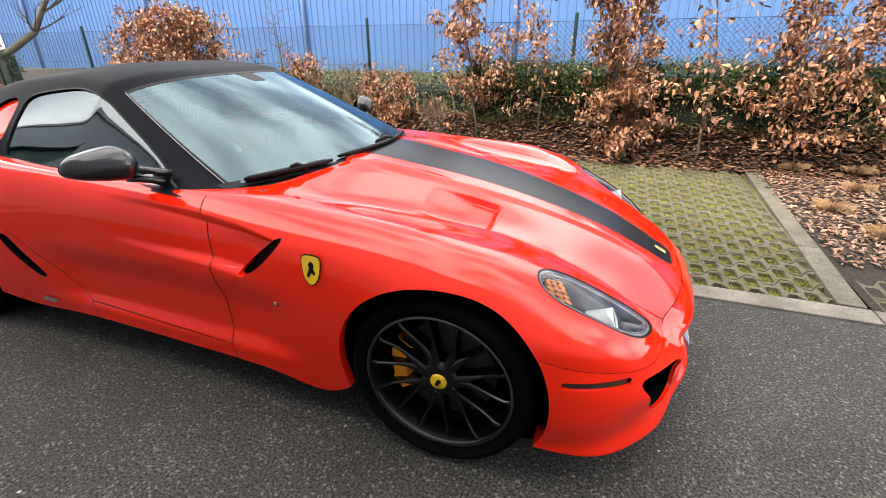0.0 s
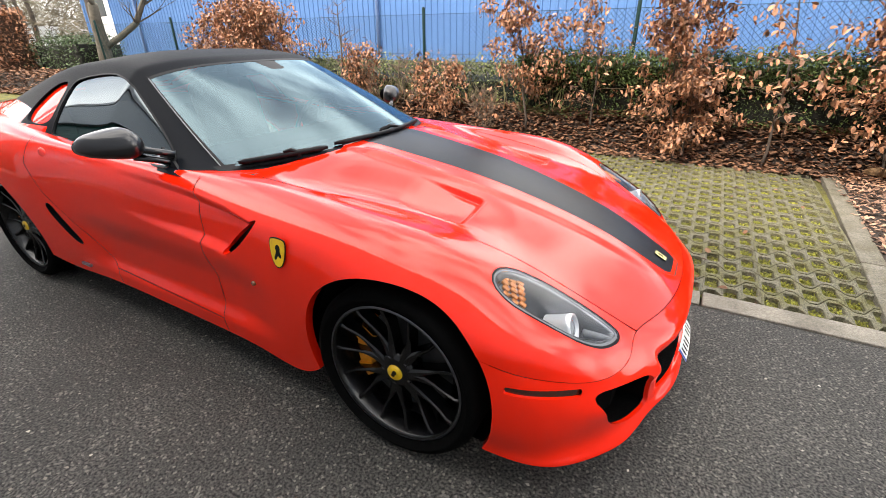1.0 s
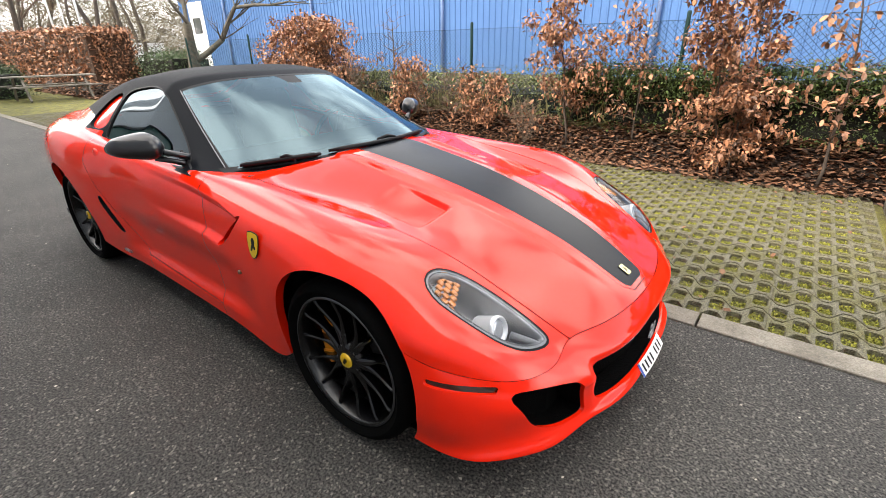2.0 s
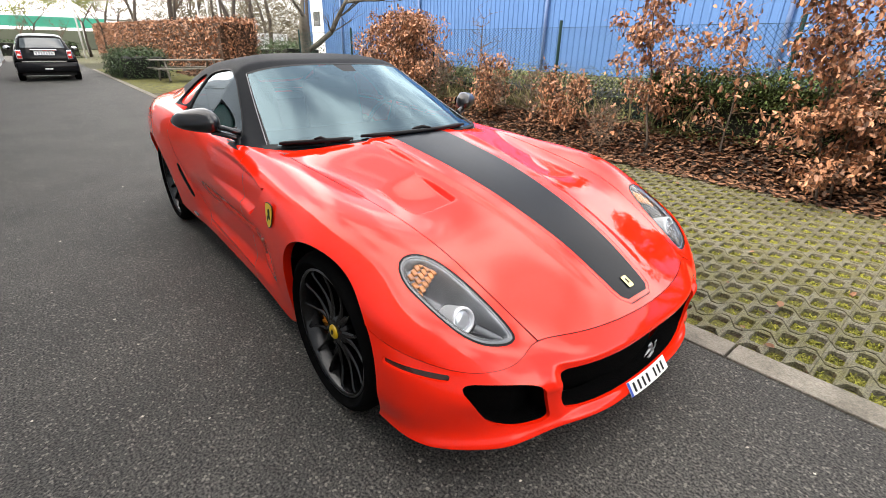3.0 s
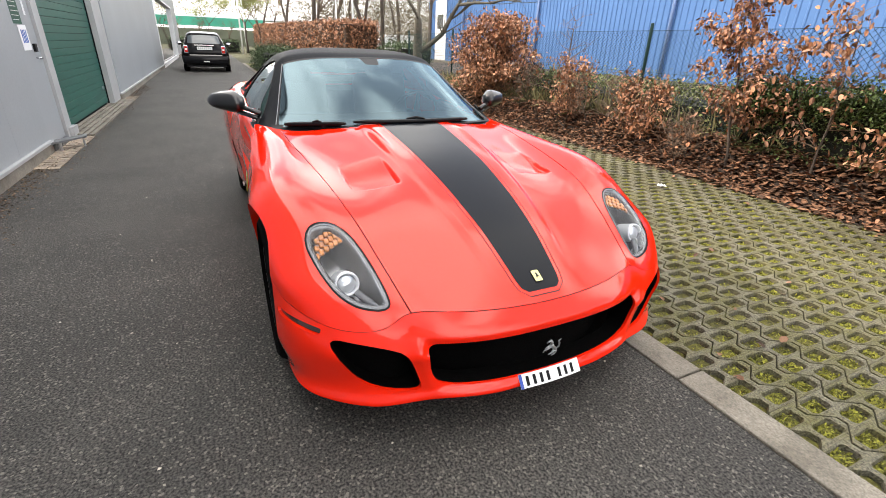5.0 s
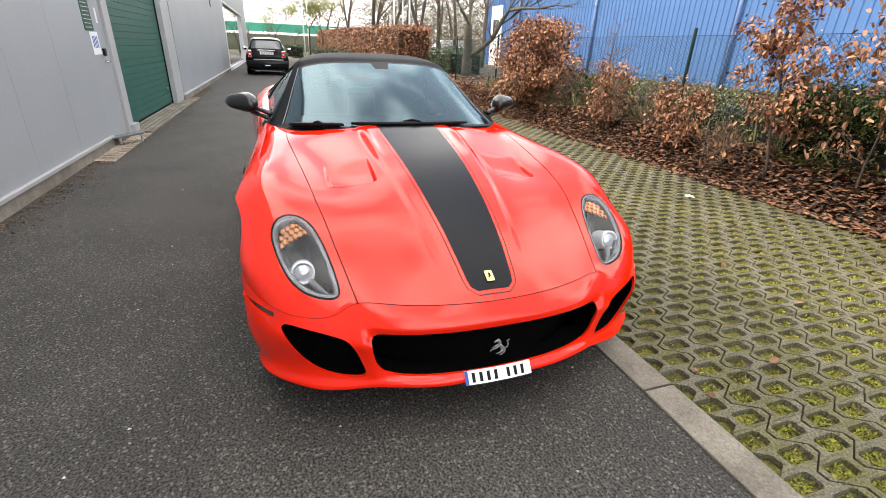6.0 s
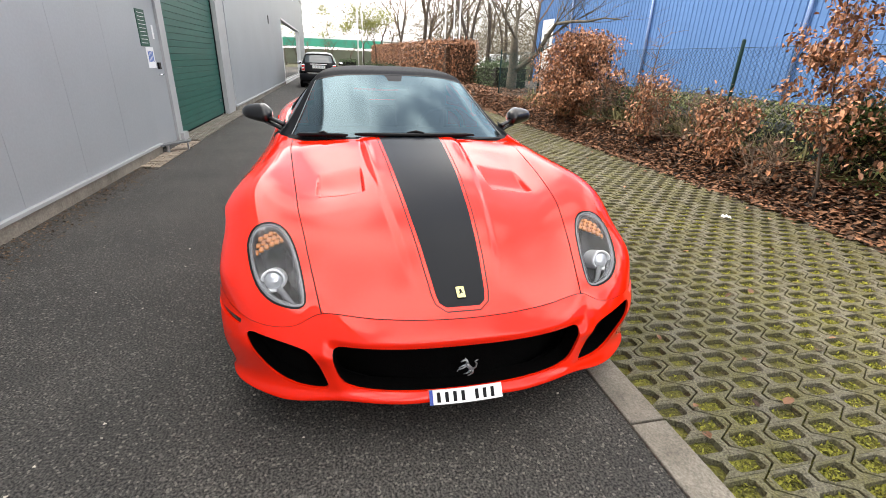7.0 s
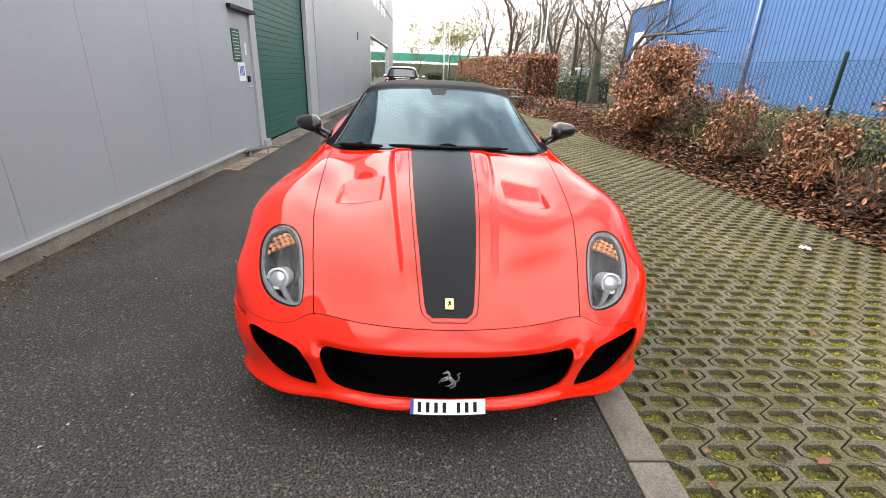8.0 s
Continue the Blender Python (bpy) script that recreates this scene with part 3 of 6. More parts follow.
# open below the cabin
cabin_foot = poly([(-.64, -.1), (-.64, 0), (-.67, .22), (-.75, .44), (-.87, .62), (-.98, .72), (-1.06, .765), (-1.45, .775), (-1.9, .785), (-2.35, .785), (-2.5, .72), (-2.8, .62), (-3.2, .52), (-3.3, .4), (-3.32, -.1)], 0, 1)
_, wing_f, _ = upper.split(wing_f, cabin_foot)
_, wing_b, _ = upper.split(wing_b, cabin_foot)
upper.panel("shoulder", np.concatenate([wing_f, wing_b]), RED, car)
for s, d in zip((1, -1), upper.panel("door", door_t, RED, car)):
    bm = bmesh.new()
    bmesh.ops.create_uvsphere(bm, u_segments=16, v_segments=8, radius=1, matrix=Matrix.Translation((-2.05, s * .905, .845)) @ Matrix.Diagonal((.046, .013, .040, 1)))
    part("door_handle", bm, RED, d, smooth=True)
upper.panel("rear_wing", quarter, RED, car)
upper.panel("side_skirt", sill, RED, car)
upper.panel("door_lining", door_t, LEATHER, car, lift=-.04)
upper.panel("shoulder_lining", wing_b, LEATHER, car, lift=-.03)
for g in (gap2, gap3, gap4):
    upper.panel("shut_line", g, GAP, car, lift=-.006)
for sl, ct, edge in ((slit1, cut_s1, RED), (slit2, cut_s2, BLACK)):
    upper.panel("air_slit", sl, BLACK, car, lift=-.03)
    upper.walls("slit_edge", ct, (0, -.03, 0), edge, car)
# tail panel
tail = sections[-1]
ring = [(x, y, z) for x, y, z in tail] + [(-3.6, 0, .26)]
raw("tail_panel", ring + [(x, -y, z) for x, y, z in ring], [tuple(range(len(ring)))[::-1], tuple(range(len(ring), 2 * len(ring)))], RED, car)

# ---- nose ----
nose_rows = [
    front_edge,
    [(0.836, 0.000, 0.445), (0.829, 0.200, 0.447), (0.794, 0.385, 0.452), (0.734, 0.520, 0.452), (0.722, 0.612, 0.424), (0.645, 0.762, 0.428), (0.517, 0.868, 0.450), (0.415, 0.913, 0.465), (0.308, 0.932, 0.480)],
    [(0.858, 0.000, 0.405), (0.854, 0.200, 0.404), (0.825, 0.380, 0.400), (0.784, 0.500, 0.385), (0.743, 0.620, 0.378), (0.662, 0.765, 0.385), (0.537, 0.872, 0.400), (0.430, 0.917, 0.405), (0.325, 0.935, 0.410)],
    [(0.847, 0.000, 0.370), (0.844, 0.200, 0.370), (0.814, 0.380, 0.365), (0.776, 0.495, 0.350), (0.743, 0.620, 0.345), (0.665, 0.765, 0.350), (0.542, 0.873, 0.350), (0.435, 0.918, 0.350), (0.333, 0.936, 0.350)],
    [(0.820, 0.000, 0.300), (0.818, 0.200, 0.300), (0.793, 0.380, 0.300), (0.770, 0.490, 0.295), (0.731, 0.620, 0.295), (0.655, 0.755, 0.300), (0.542, 0.868, 0.290), (0.437, 0.914, 0.285), (0.340, 0.930, 0.285)],
    [(0.838, 0.000, 0.237), (0.835, 0.200, 0.234), (0.803, 0.380, 0.222), (0.789, 0.480, 0.222), (0.737, 0.620, 0.221), (0.670, 0.745, 0.218), (0.557, 0.862, 0.205), (0.445, 0.908, 0.200), (0.346, 0.922, 0.200)],
    [(0.850, 0.000, 0.215), (0.849, 0.200, 0.209), (0.824, 0.380, 0.210), (0.795, 0.490, 0.194), (0.754, 0.620, 0.179), (0.692, 0.740, 0.174), (0.577, 0.862, 0.167), (0.455, 0.906, 0.164), (0.352, 0.915, 0.162)],
    [(0.840, 0.000, 0.180), (0.839, 0.200, 0.174), (0.812, 0.380, 0.176), (0.779, 0.490, 0.165), (0.736, 0.620, 0.150), (0.673, 0.735, 0.145), (0.562, 0.850, 0.145), (0.445, 0.893, 0.150), (0.350, 0.902, 0.155)],
    [(0.690, 0.000, 0.175), (0.688, 0.200, 0.169), (0.665, 0.380, 0.173), (0.639, 0.480, 0.167), (0.594, 0.590, 0.157), (0.537, 0.680, 0.153), (0.452, 0.770, 0.152), (0.370, 0.810, 0.155), (0.300, 0.830, 0.160)],
]
# the lower corners draw in and up
nose_rows = [row if k < 5 or k > 8 else [(x - .015 * (y > .45), y * (.985 if y > .7 else 1), z + .010 * (y > .3)) for x, y, z in row] for k, row in enumerate(nose_rows)]
nose = Skin(nose_rows, per=16, rounds=3)
nose_y, nose_z = nose.p[:, 1], nose.p[:, 2]
fold = np.interp(nose_z, [.15, .22, .38, .44, .51], [.44, .46, .502, .515, .535])
nose.push(.008 * np.clip(1 - np.sqrt(((nose_y - fold) / .05) ** 2 + .008), 0, 1) * ramp(nose_z, .19, .25) * (1 - ramp(nose_z, .39, .46)))
lip = ramp(.442 - nose.p[:, 2], 0, .036) * ramp(nose.p[:, 2], .34, .40) * (1 - ramp(nose.p[:, 1], .47, .52))
nose.push(-.024 * lip)
grille_out = rounded([(-.5, .407), (.0, .408), (.2, .412), (.40, .416), (.482, .408), (.478, .34), (.460, .272), (.42, .238), (.3, .228), (0, .222), (-.5, .222)], 2)
grille = poly(grille_out, 1, 2)
intake = poly(rounded([(.80, .432), (.68, .418), (.585, .400), (.555, .385), (.535, .35), (.505, .262), (.50, .235), (.52, .222), (.62, .226), (.70, .260), (.755, .34)], 2), 1, 2)
marker = poly(rounded([(.408, .464), (.50, .459), (.592, .454), (.598, .450), (.598, .434), (.592, .430), (.50, .435), (.408, .440), (.402, .444), (.402, .460)], 1), 0, 2)
nt = nose.all
_, nt, cut_w = nose.split(nt, lambda p, uv: np.hypot(p[:, 0] - 0.005, p[:, 2] - HUB) - .372)
g_in, nt, cut_g = nose.split(nt, grille)
i_in, nt, cut_i = nose.split(nt, intake)
m_in, nt, cut_m = nose.split(nt, lambda p, uv: np.maximum(marker(p, uv), .8 - p[:, 1]))
seam_n, nt, _ = nose.split(nt, lambda p, uv: uv[:, 0] - .045)
nose.panel("front_bumper", nt, RED, car, both=True)
nose.panel("shut_line", seam_n, GAP, car, both=True, lift=-.004)
nose.walls("wheel_arch_lip", cut_w, (0, -.035, 0), RED, car)
nose.walls("grille_frame", cut_g, (-.012, 0, 0), RED, car, both=True)
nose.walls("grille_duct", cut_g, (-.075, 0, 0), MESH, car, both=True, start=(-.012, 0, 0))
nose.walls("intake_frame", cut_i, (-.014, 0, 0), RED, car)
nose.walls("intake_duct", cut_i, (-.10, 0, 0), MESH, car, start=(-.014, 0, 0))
nose.walls("marker_frame", cut_m, (0, -.012, 0), RED, car)
nose.panel("marker_lamp", m_in, mat("smoked_amber", (0.045, 0.010, 0.003), 0.12, coat=1.0), car, lift=-.010, label="smoked amber marker lamp")
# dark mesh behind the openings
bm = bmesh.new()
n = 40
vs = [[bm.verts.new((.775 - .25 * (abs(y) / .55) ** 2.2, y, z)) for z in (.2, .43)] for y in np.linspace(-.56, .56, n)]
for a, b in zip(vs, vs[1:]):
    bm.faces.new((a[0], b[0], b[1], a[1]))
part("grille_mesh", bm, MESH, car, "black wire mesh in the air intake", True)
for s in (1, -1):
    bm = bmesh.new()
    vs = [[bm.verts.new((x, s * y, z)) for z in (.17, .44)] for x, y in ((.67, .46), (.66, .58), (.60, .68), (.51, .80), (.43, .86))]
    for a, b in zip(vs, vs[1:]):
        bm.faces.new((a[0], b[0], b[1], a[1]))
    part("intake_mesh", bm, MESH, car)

# ---- glasshouse: rows from the scuttle over the roof to the tail, each from the middle out and down to the waist ----
cabin_rows = [
    [(-.60, 0, .905), (-.63, .22, .903), (-.711, .44, .895), (-.831, .62, .880), (-.93, .72, .868), (-1.00, .785, .862), (-1.04, .81, .858), (-1.06, .835, .855)],
    [(-.83, 0, 1.012), (-.856, .22, 1.008), (-.932, .43, .995), (-1.036, .59, .972), (-1.12, .675, .952), (-1.19, .735, .937), (-1.22, .775, .905), (-1.235, .838, .865)],
    [(-1.13, 0, 1.138), (-1.151, .21, 1.133), (-1.215, .41, 1.118), (-1.30, .555, 1.092), (-1.36, .62, 1.072), (-1.41, .672, 1.048), (-1.44, .750, .965), (-1.45, .808, .868)],
    [(-1.46, 0, 1.252), (-1.475, .20, 1.250), (-1.52, .38, 1.240), (-1.574, .505, 1.219), (-1.61, .558, 1.203), (-1.64, .605, 1.165), (-1.66, .720, 1.025), (-1.67, .81, .878)],
    [(-1.60, 0, 1.282), (-1.61, .20, 1.280), (-1.635, .37, 1.272), (-1.675, .485, 1.255), (-1.70, .54, 1.236), (-1.72, .592, 1.190), (-1.74, .718, 1.032), (-1.75, .812, .884)],
    [(-1.90, 0, 1.304), (-1.90, .19, 1.302), (-1.90, .35, 1.293), (-1.92, .46, 1.274), (-1.94, .52, 1.250), (-1.95, .578, 1.196), (-1.96, .714, 1.042), (-1.97, .816, .894)],
    [(-2.20, 0, 1.272), (-2.20, .19, 1.270), (-2.20, .34, 1.262), (-2.20, .45, 1.252), (-2.20, .515, 1.238), (-2.20, .58, 1.186), (-2.20, .714, 1.052), (-2.19, .82, .914)],
    [(-2.50, 0, 1.205), (-2.50, .19, 1.203), (-2.49, .34, 1.200), (-2.48, .45, 1.208), (-2.47, .53, 1.200), (-2.46, .60, 1.152), (-2.45, .705, 1.045), (-2.44, .832, .935)],
    [(-2.95, 0, 1.06), (-2.95, .19, 1.06), (-2.93, .34, 1.066), (-2.90, .46, 1.082), (-2.88, .55, 1.084), (-2.86, .63, 1.050), (-2.83, .71, .99), (-2.80, .80, .945)],
    [(-3.35, 0, .955), (-3.35, .19, .955), (-3.33, .34, .955), (-3.30, .46, .955), (-3.28, .56, .95), (-3.26, .64, .945), (-3.22, .70, .94), (-3.18, .76, .93)],
]
cabin = Skin(cabin_rows, per=14, rounds=3)


def band(uv, k, lo, hi):
    return np.maximum(lo - uv[:, k], uv[:, k] - hi)


def screen(p, uv):
    a, b = uv[:, 0], uv[:, 1]
    edge = np.maximum(0.10 - a, a - (2.92 - 0.10 * (b / 4) ** 2))
    return np.maximum(edge, b - 3.86) * .2


side_glass = poly(rounded([(-1.13, .878), (-1.30, .98), (-1.50, 1.085), (-1.67, 1.172), (-1.80, 1.200), (-1.92, 1.200), (-2.08, 1.182), (-2.155, 1.166), (-2.18, 1.148), (-2.178, 1.11), (-2.165, 1.03), (-2.15, .95), (-2.13, .918), (-1.9, .905), (-1.5, .888), (-1.3, .878)], 1), 0, 2)
rear_quarter = poly(rounded([(-2.20, .962), (-2.205, 1.06), (-2.228, 1.150), (-2.30, 1.158), (-2.40, 1.118), (-2.475, 1.04), (-2.46, .985), (-2.38, .96)], 2), 0, 2)
back_glass = lambda p, uv: np.maximum(band(uv, 0, 6.5, 8.2), uv[:, 1] - 2.8) * .2
ct = cabin.all
screen_t, ct, cut_sc = cabin.split(ct, screen)
trim_t, ct, _ = cabin.split(ct, lambda p, uv: screen(p, uv) - .018)
outer = lambda f: (lambda p, uv: np.maximum(f(p, uv), (4.6 - uv[:, 1]) * .2))
glass_t, ct, cut_sg = cabin.split(ct, outer(side_glass))
gtrim, ct, _ = cabin.split(ct, lambda p, uv: outer(side_glass)(p, uv) - .006)
quart_t, ct, cut_q = cabin.split(ct, outer(rear_quarter))
bglass, ct, _ = cabin.split(ct, back_glass)
sail_t, ct, _ = cabin.split(ct, lambda p, uv: np.minimum(np.maximum(p[:, 0] + 2.47, np.interp(p[:, 0], [-3.4, -2.9, -2.47], [.46, .64, .735]) - p[:, 1]), np.maximum(p[:, 0] + 2.20, p[:, 2] - .955)))
cabin.panel("sail_foot", sail_t, RED, car)
roof = cabin.panel("roof", ct, WRAP, car, both=True, label="matt black roof and pillars")[0]
sensor_t, screen_t, _ = cabin.split(screen_t, lambda p, uv: np.maximum(p[:, 1] - .045 - .06 * (uv[:, 0] - 2.55), 2.55 - uv[:, 0]) * .2)
cabin.panel("sensor_cover", sensor_t, BLACK, car, both=True, label="black sensor cover behind the windscreen")
cabin.panel("windscreen", screen_t, GLASS, car, both=True, label="clear windscreen")
cabin.panel("windscreen_seal", trim_t, BLACK, car, both=True, lift=.001)
for pane in cabin.panel("side_window", glass_t, SIDEGLASS, car, lift=-.006):
    pane.visible_shadow = False
cabin.panel("window_seal", gtrim, BLACK, car, lift=.002)
cabin.walls("window_edge", cut_sg, (0, -.02, -.005), BLACK, car)
cabin.panel("quarter_panel", quart_t, RED, car, lift=-.014)
cabin.walls("quarter_edge", cut_q, (0, -.016, -.004), WRAP, car)
cabin.panel("rear_window", bglass, GLASS, car, both=True)
# bright strip up the pillar beside the windscreen
for s in (1, -1):
    bm = bmesh.new()
    pts = []
    for a in np.linspace(.12, 2.85, 14):
        bu, bv = Skin.basis(np.array([a]), cabin.c.shape[0]), Skin.basis(np.array([4.02]), cabin.c.shape[1])
        q = np.einsum("ai,ijk,bj->abk", bu, Skin.padded(cabin.c, True), bv)[0, 0]
        pts.append((q[0] + .002, s * q[1], q[2] + .003))
    tube(bm, pts, [.0026] * len(pts), 6)
    part("pillar_trim", bm, LAMPEDGE, car, "thin grey trim strip", True)

# scuttle panel, wipers
bm = bmesh.new()
vs = []
for y in np.linspace(-.74, .74, 30):
    xc = np.interp(abs(y), [0, .2, .4, .6, .75], [-.605, -.622, -.672, -.765, -.885])
    zc = np.interp(abs(y), [0, .2, .4, .6, .75], [.908, .906, .890, .864, .854])
    vs.append([bm.verts.new((xc - d, y, zc + h)) for d, h in ((0, -.02), (0.0, .004), (.05, .008), (.10, .03))])
for a, b in zip(vs, vs[1:]):
    for k in range(3):
        bm.faces.new((a[k], a[k + 1], b[k + 1], b[k]))
part("scuttle_panel", bm, BLACK, car, "black plastic panel below the windscreen", True)


def cabin_at(a, b, s, lift):
    bu, bv = Skin.basis(np.array([float(a)]), cabin.c.shape[0]), Skin.basis(np.array([float(b)]), cabin.c.shape[1])
    q = np.einsum("ai,ijk,bj->abk", bu, Skin.padded(cabin.c, True), bv)[0, 0]
    return Vector((q[0] + lift * .55, s * q[1], q[2] + lift * .83))


for side, span in ((-1, (3.5, 1.65, .13, .11)), (1, (-1.45, 2.0, .17, .15))):
    wiper = new("wiper")
    attach(wiper, car)
    b0, b1, a0, a1 = span
    pts = [cabin_at(a0 + (a1 - a0) * t, abs(b0 + (b1 - b0) * t), (1 if b0 + (b1 - b0) * t > 0 else -1) * side if side > 0 else -1, .014) for t in np.linspace(0, 1, 12)]
    bm = bmesh.new()
    tube(bm, pts, [.007] + [.012] * 10 + [.007], 8)
    part("wiper_blade", bm, BLACK, wiper, smooth=True)
    bm = bmesh.new()
    mid = pts[6]
    pivot = Vector((-.752, -.48, .888)) if side < 0 else Vector((-.662, 0, .912))
    tube(bm, [pivot, pivot + Vector((0, 0, .025)), (pivot + mid) / 2 + Vector((.0, 0, .03)), mid + Vector((.004, 0, .012))], [.014, .013, .009, .006], 8)
    part("wiper_arm", bm, BLACK, wiper, smooth=True)

# ---- cabin inside ----
bm = bmesh.new()
box(bm, -3.2, -.7, -.76, .76, .2, .3)
box(bm, -3.2, -2.55, -.70, .70, .3, .93, .03)
box(bm, -1.25, -.75, -.74, .74, .3, .865, .04)
part("cabin_floor", bm, LEATHER, car)
bm = bmesh.new()
box(bm, -1.34, -.95, -.73, .73, .74, .895, .05)
part("dashboard", bm, LEATHER, car)
for y in (-.37, .37):
    seat = new("seat")
    attach(seat, car)
    bm = bmesh.new()
    box(bm, -2.2, -1.62, y - .25, y + .25, .36, .56, .06)
    part("cushion", bm, LEATHER, seat, smooth=True)
    bm = bmesh.new()
    box(bm, -.07, .07, -.25, .25, 0, .62, .06, Matrix.Translation((-2.2, y, .5)) @ Matrix.Rotation(radians(-16), 4, "Y"))
    part("backrest", bm, LEATHER, seat, smooth=True)
    bm = bmesh.new()
    box(bm, -.045, .045, -.13, .13, .54, .70, .04, Matrix.Translation((-2.2, y, .46)) @ Matrix.Rotation(radians(-12), 4, "Y"))
    part("headrest", bm, LEATHER, seat, smooth=True)
bm = bmesh.new()
pts = [(.18 * math.cos(a), .18 * math.sin(a)) for a in np.linspace(0, 2 * math.pi, 33)]
m = Matrix.Translation((-1.45, .37, .86)) @ Matrix.Rotation(radians(-68), 4, "Y")
tube(bm, [m @ Vector((x, y, 0)) for x, y in pts], [.014] * 33, 8, False)
for a in (0, 2.1, 4.2):
    tube(bm, [m @ Vector((0, 0, -.02)), m @ Vector((.17 * math.cos(a), .17 * math.sin(a), 0))], [.03, .012], 6)
part("steering_wheel", bm, LEATHER, car, smooth=True)
bm = bmesh.new()
box(bm, -1.62, -1.585, -.12, .12, 1.165, 1.225, .012)
tube(bm, [(-1.56, 0, 1.262), (-1.59, 0, 1.21)], [.02, .012], 8)
part("inner_mirror", bm, LEATHER, car)
boxpart("brake_light", (-2.25, -2.235, -.26, -.06, 1.092, 1.108), REDLAMP, car, "red brake light in the rear window")

# ---- wheels ----
WHEEL_Z = .328


def wheel(width, rim_r, tyre_r):
    """A wheel that faces -y, its hub cap at the origin's plane."""
    w = thing("wheel", "", "")
    bm = bmesh.new()
    o = .012
    lathe(bm, [(rim_r - .002, -.005 + o), (rim_r + .004, -.016 + o), (rim_r + .03, -.038 + o), (tyre_r - .035, -.040 + o), (tyre_r - .012, -.026 + o), (tyre_r, -.004 + o), (tyre_r, width - .05), (tyre_r - .02, width - .02), (rim_r, width - .01)], 96)
    part("tyre", bm, RUBBER, w, smooth=True)
    bm = bmesh.new()
    lathe(bm, [(rim_r + .004, -.010 + o), (rim_r, -.020 + o), (rim_r - .005, -.022 + o), (rim_r - .011, -.012 + o), (rim_r - .016, .012 + o), (rim_r - .035, .08), (rim_r - .04, width - .03)], 96)
    rim = part("rim", bm, RIM, w, smooth=True)
    for k in range(14):
        bm = bmesh.new()
        rings = []
        side = 1 if k % 2 else -1
        for t in np.linspace(0, 1, 12):
            r = .050 + (rim_r - .062) * t
            ang = 2 * math.pi * (k // 2) / 7 + .25 + side * (.10 + .125 * ramp(np.array([t]), .05, .75)[0]) + .05 * t * t
            wd = .0165 - .0105 * ramp(np.array([t]), .10, .60)[0] + (.004 if t > .93 else 0)
            dep = .015 + .014 * math.sin(math.pi * min(1, t * 1.1)) - .010 * t
            c = Vector((math.cos(ang) * r, 0, math.sin(ang) * r))
            d = Vector((-math.sin(ang), 0, math.cos(ang)))
            rings.append([bm.verts.new(c + d * a + Vector((0, dep + b, 0))) for a, b in ((-wd, .050), (-wd, .005), (-wd * .45, 0), (wd * .45, 0), (wd, .005), (wd, .050))])
        for p, q in zip(rings, rings[1:]):
            for j in range(5):
                bm.faces.new((p[j], q[j], q[j + 1], p[j + 1]))
        bm.faces.new(rings[0][::-1])
        bm.faces.new(rings[-1])
        bmesh.ops.recalc_face_normals(bm, faces=bm.faces)
        part("spoke", bm, RIM, rim)
    for k in range(5):
        a = 2 * math.pi * (k + .5) / 5 + math.pi / 2
        bm = bmesh.new()
        lathe(bm, [(.0001, .0125), (.007, .0125), (.009, .016), (.009, .05)], 8)
        bmesh.ops.translate(bm, verts=bm.verts, vec=(.056 * math.cos(a), 0, .056 * math.sin(a)))
        part("wheel_bolt", bm, RIM, rim)
    bm = bmesh.new()
    lathe(bm, [(rim_r - .004, -.0215 + o), (rim_r + .001, -.0225 + o), (rim_r + .004, -.019 + o)], 96)
    part("rim_edge", bm, mat("dark_metal", (.10, .10, .11), .3, .8), rim, "thin dark metal rim edge", True)
    bm = bmesh.new()
    lathe(bm, [(.0001, .013), (.036, .013), (.050, .015), (.062, .019), (.072, .032), (.076, .07)], 40)
    part("hub", bm, RIM, rim, smooth=True)
    bm = bmesh.new()
    lathe(bm, [(.0001, .004), (.026, .005), (.029, .008), (.030, .014)], 32)
    cap = part("hub_cap", bm, YELLOW, w, "yellow enamel hub cap", True)
    bm = bmesh.new()
    extruded(bm, rounded([(-.010, -.012), (.004, -.014), (.006, .0), (.013, .004), (.010, .014), (-.002, .016), (-.006, .004)], 1), .0036, .0046, lambda a, b, h: (a, h - .0012, b))
    part("cap_mark", bm, BLACK, cap)
    bm = bmesh.new()
    lathe(bm, [(.07, .085), (.185, .085), (.185, .115), (.07, .115)], 64)
    part("brake_disc", bm, mat("brake_iron", (.05, .05, .052), .5, .6, var=.2, scale=30), w)
    return w


def caliper(parent, a0=2.55, a1=3.75):
    bm = bmesh.new()
    prof = [(.135, .070), (.145, .058), (.195, .058), (.205, .070), (.205, .14), (.135, .14)]
    rings = lathe(bm, prof + prof[:1], 20, "y", (a0, a1))
    c = part("brake_caliper", bm, ORANGE, parent, "orange brake caliper")
    for t in (.22, .5, .78):
        a = a0 + (a1 - a0) * t
        boxpart("caliper_rib", (-.03, .03, .052, .06, -.012, .012), ORANGE, c, m=Matrix.Translation((.17 * math.cos(a), 0, .17 * math.sin(a))) @ Matrix.Rotation(-a, 4, "Y"))


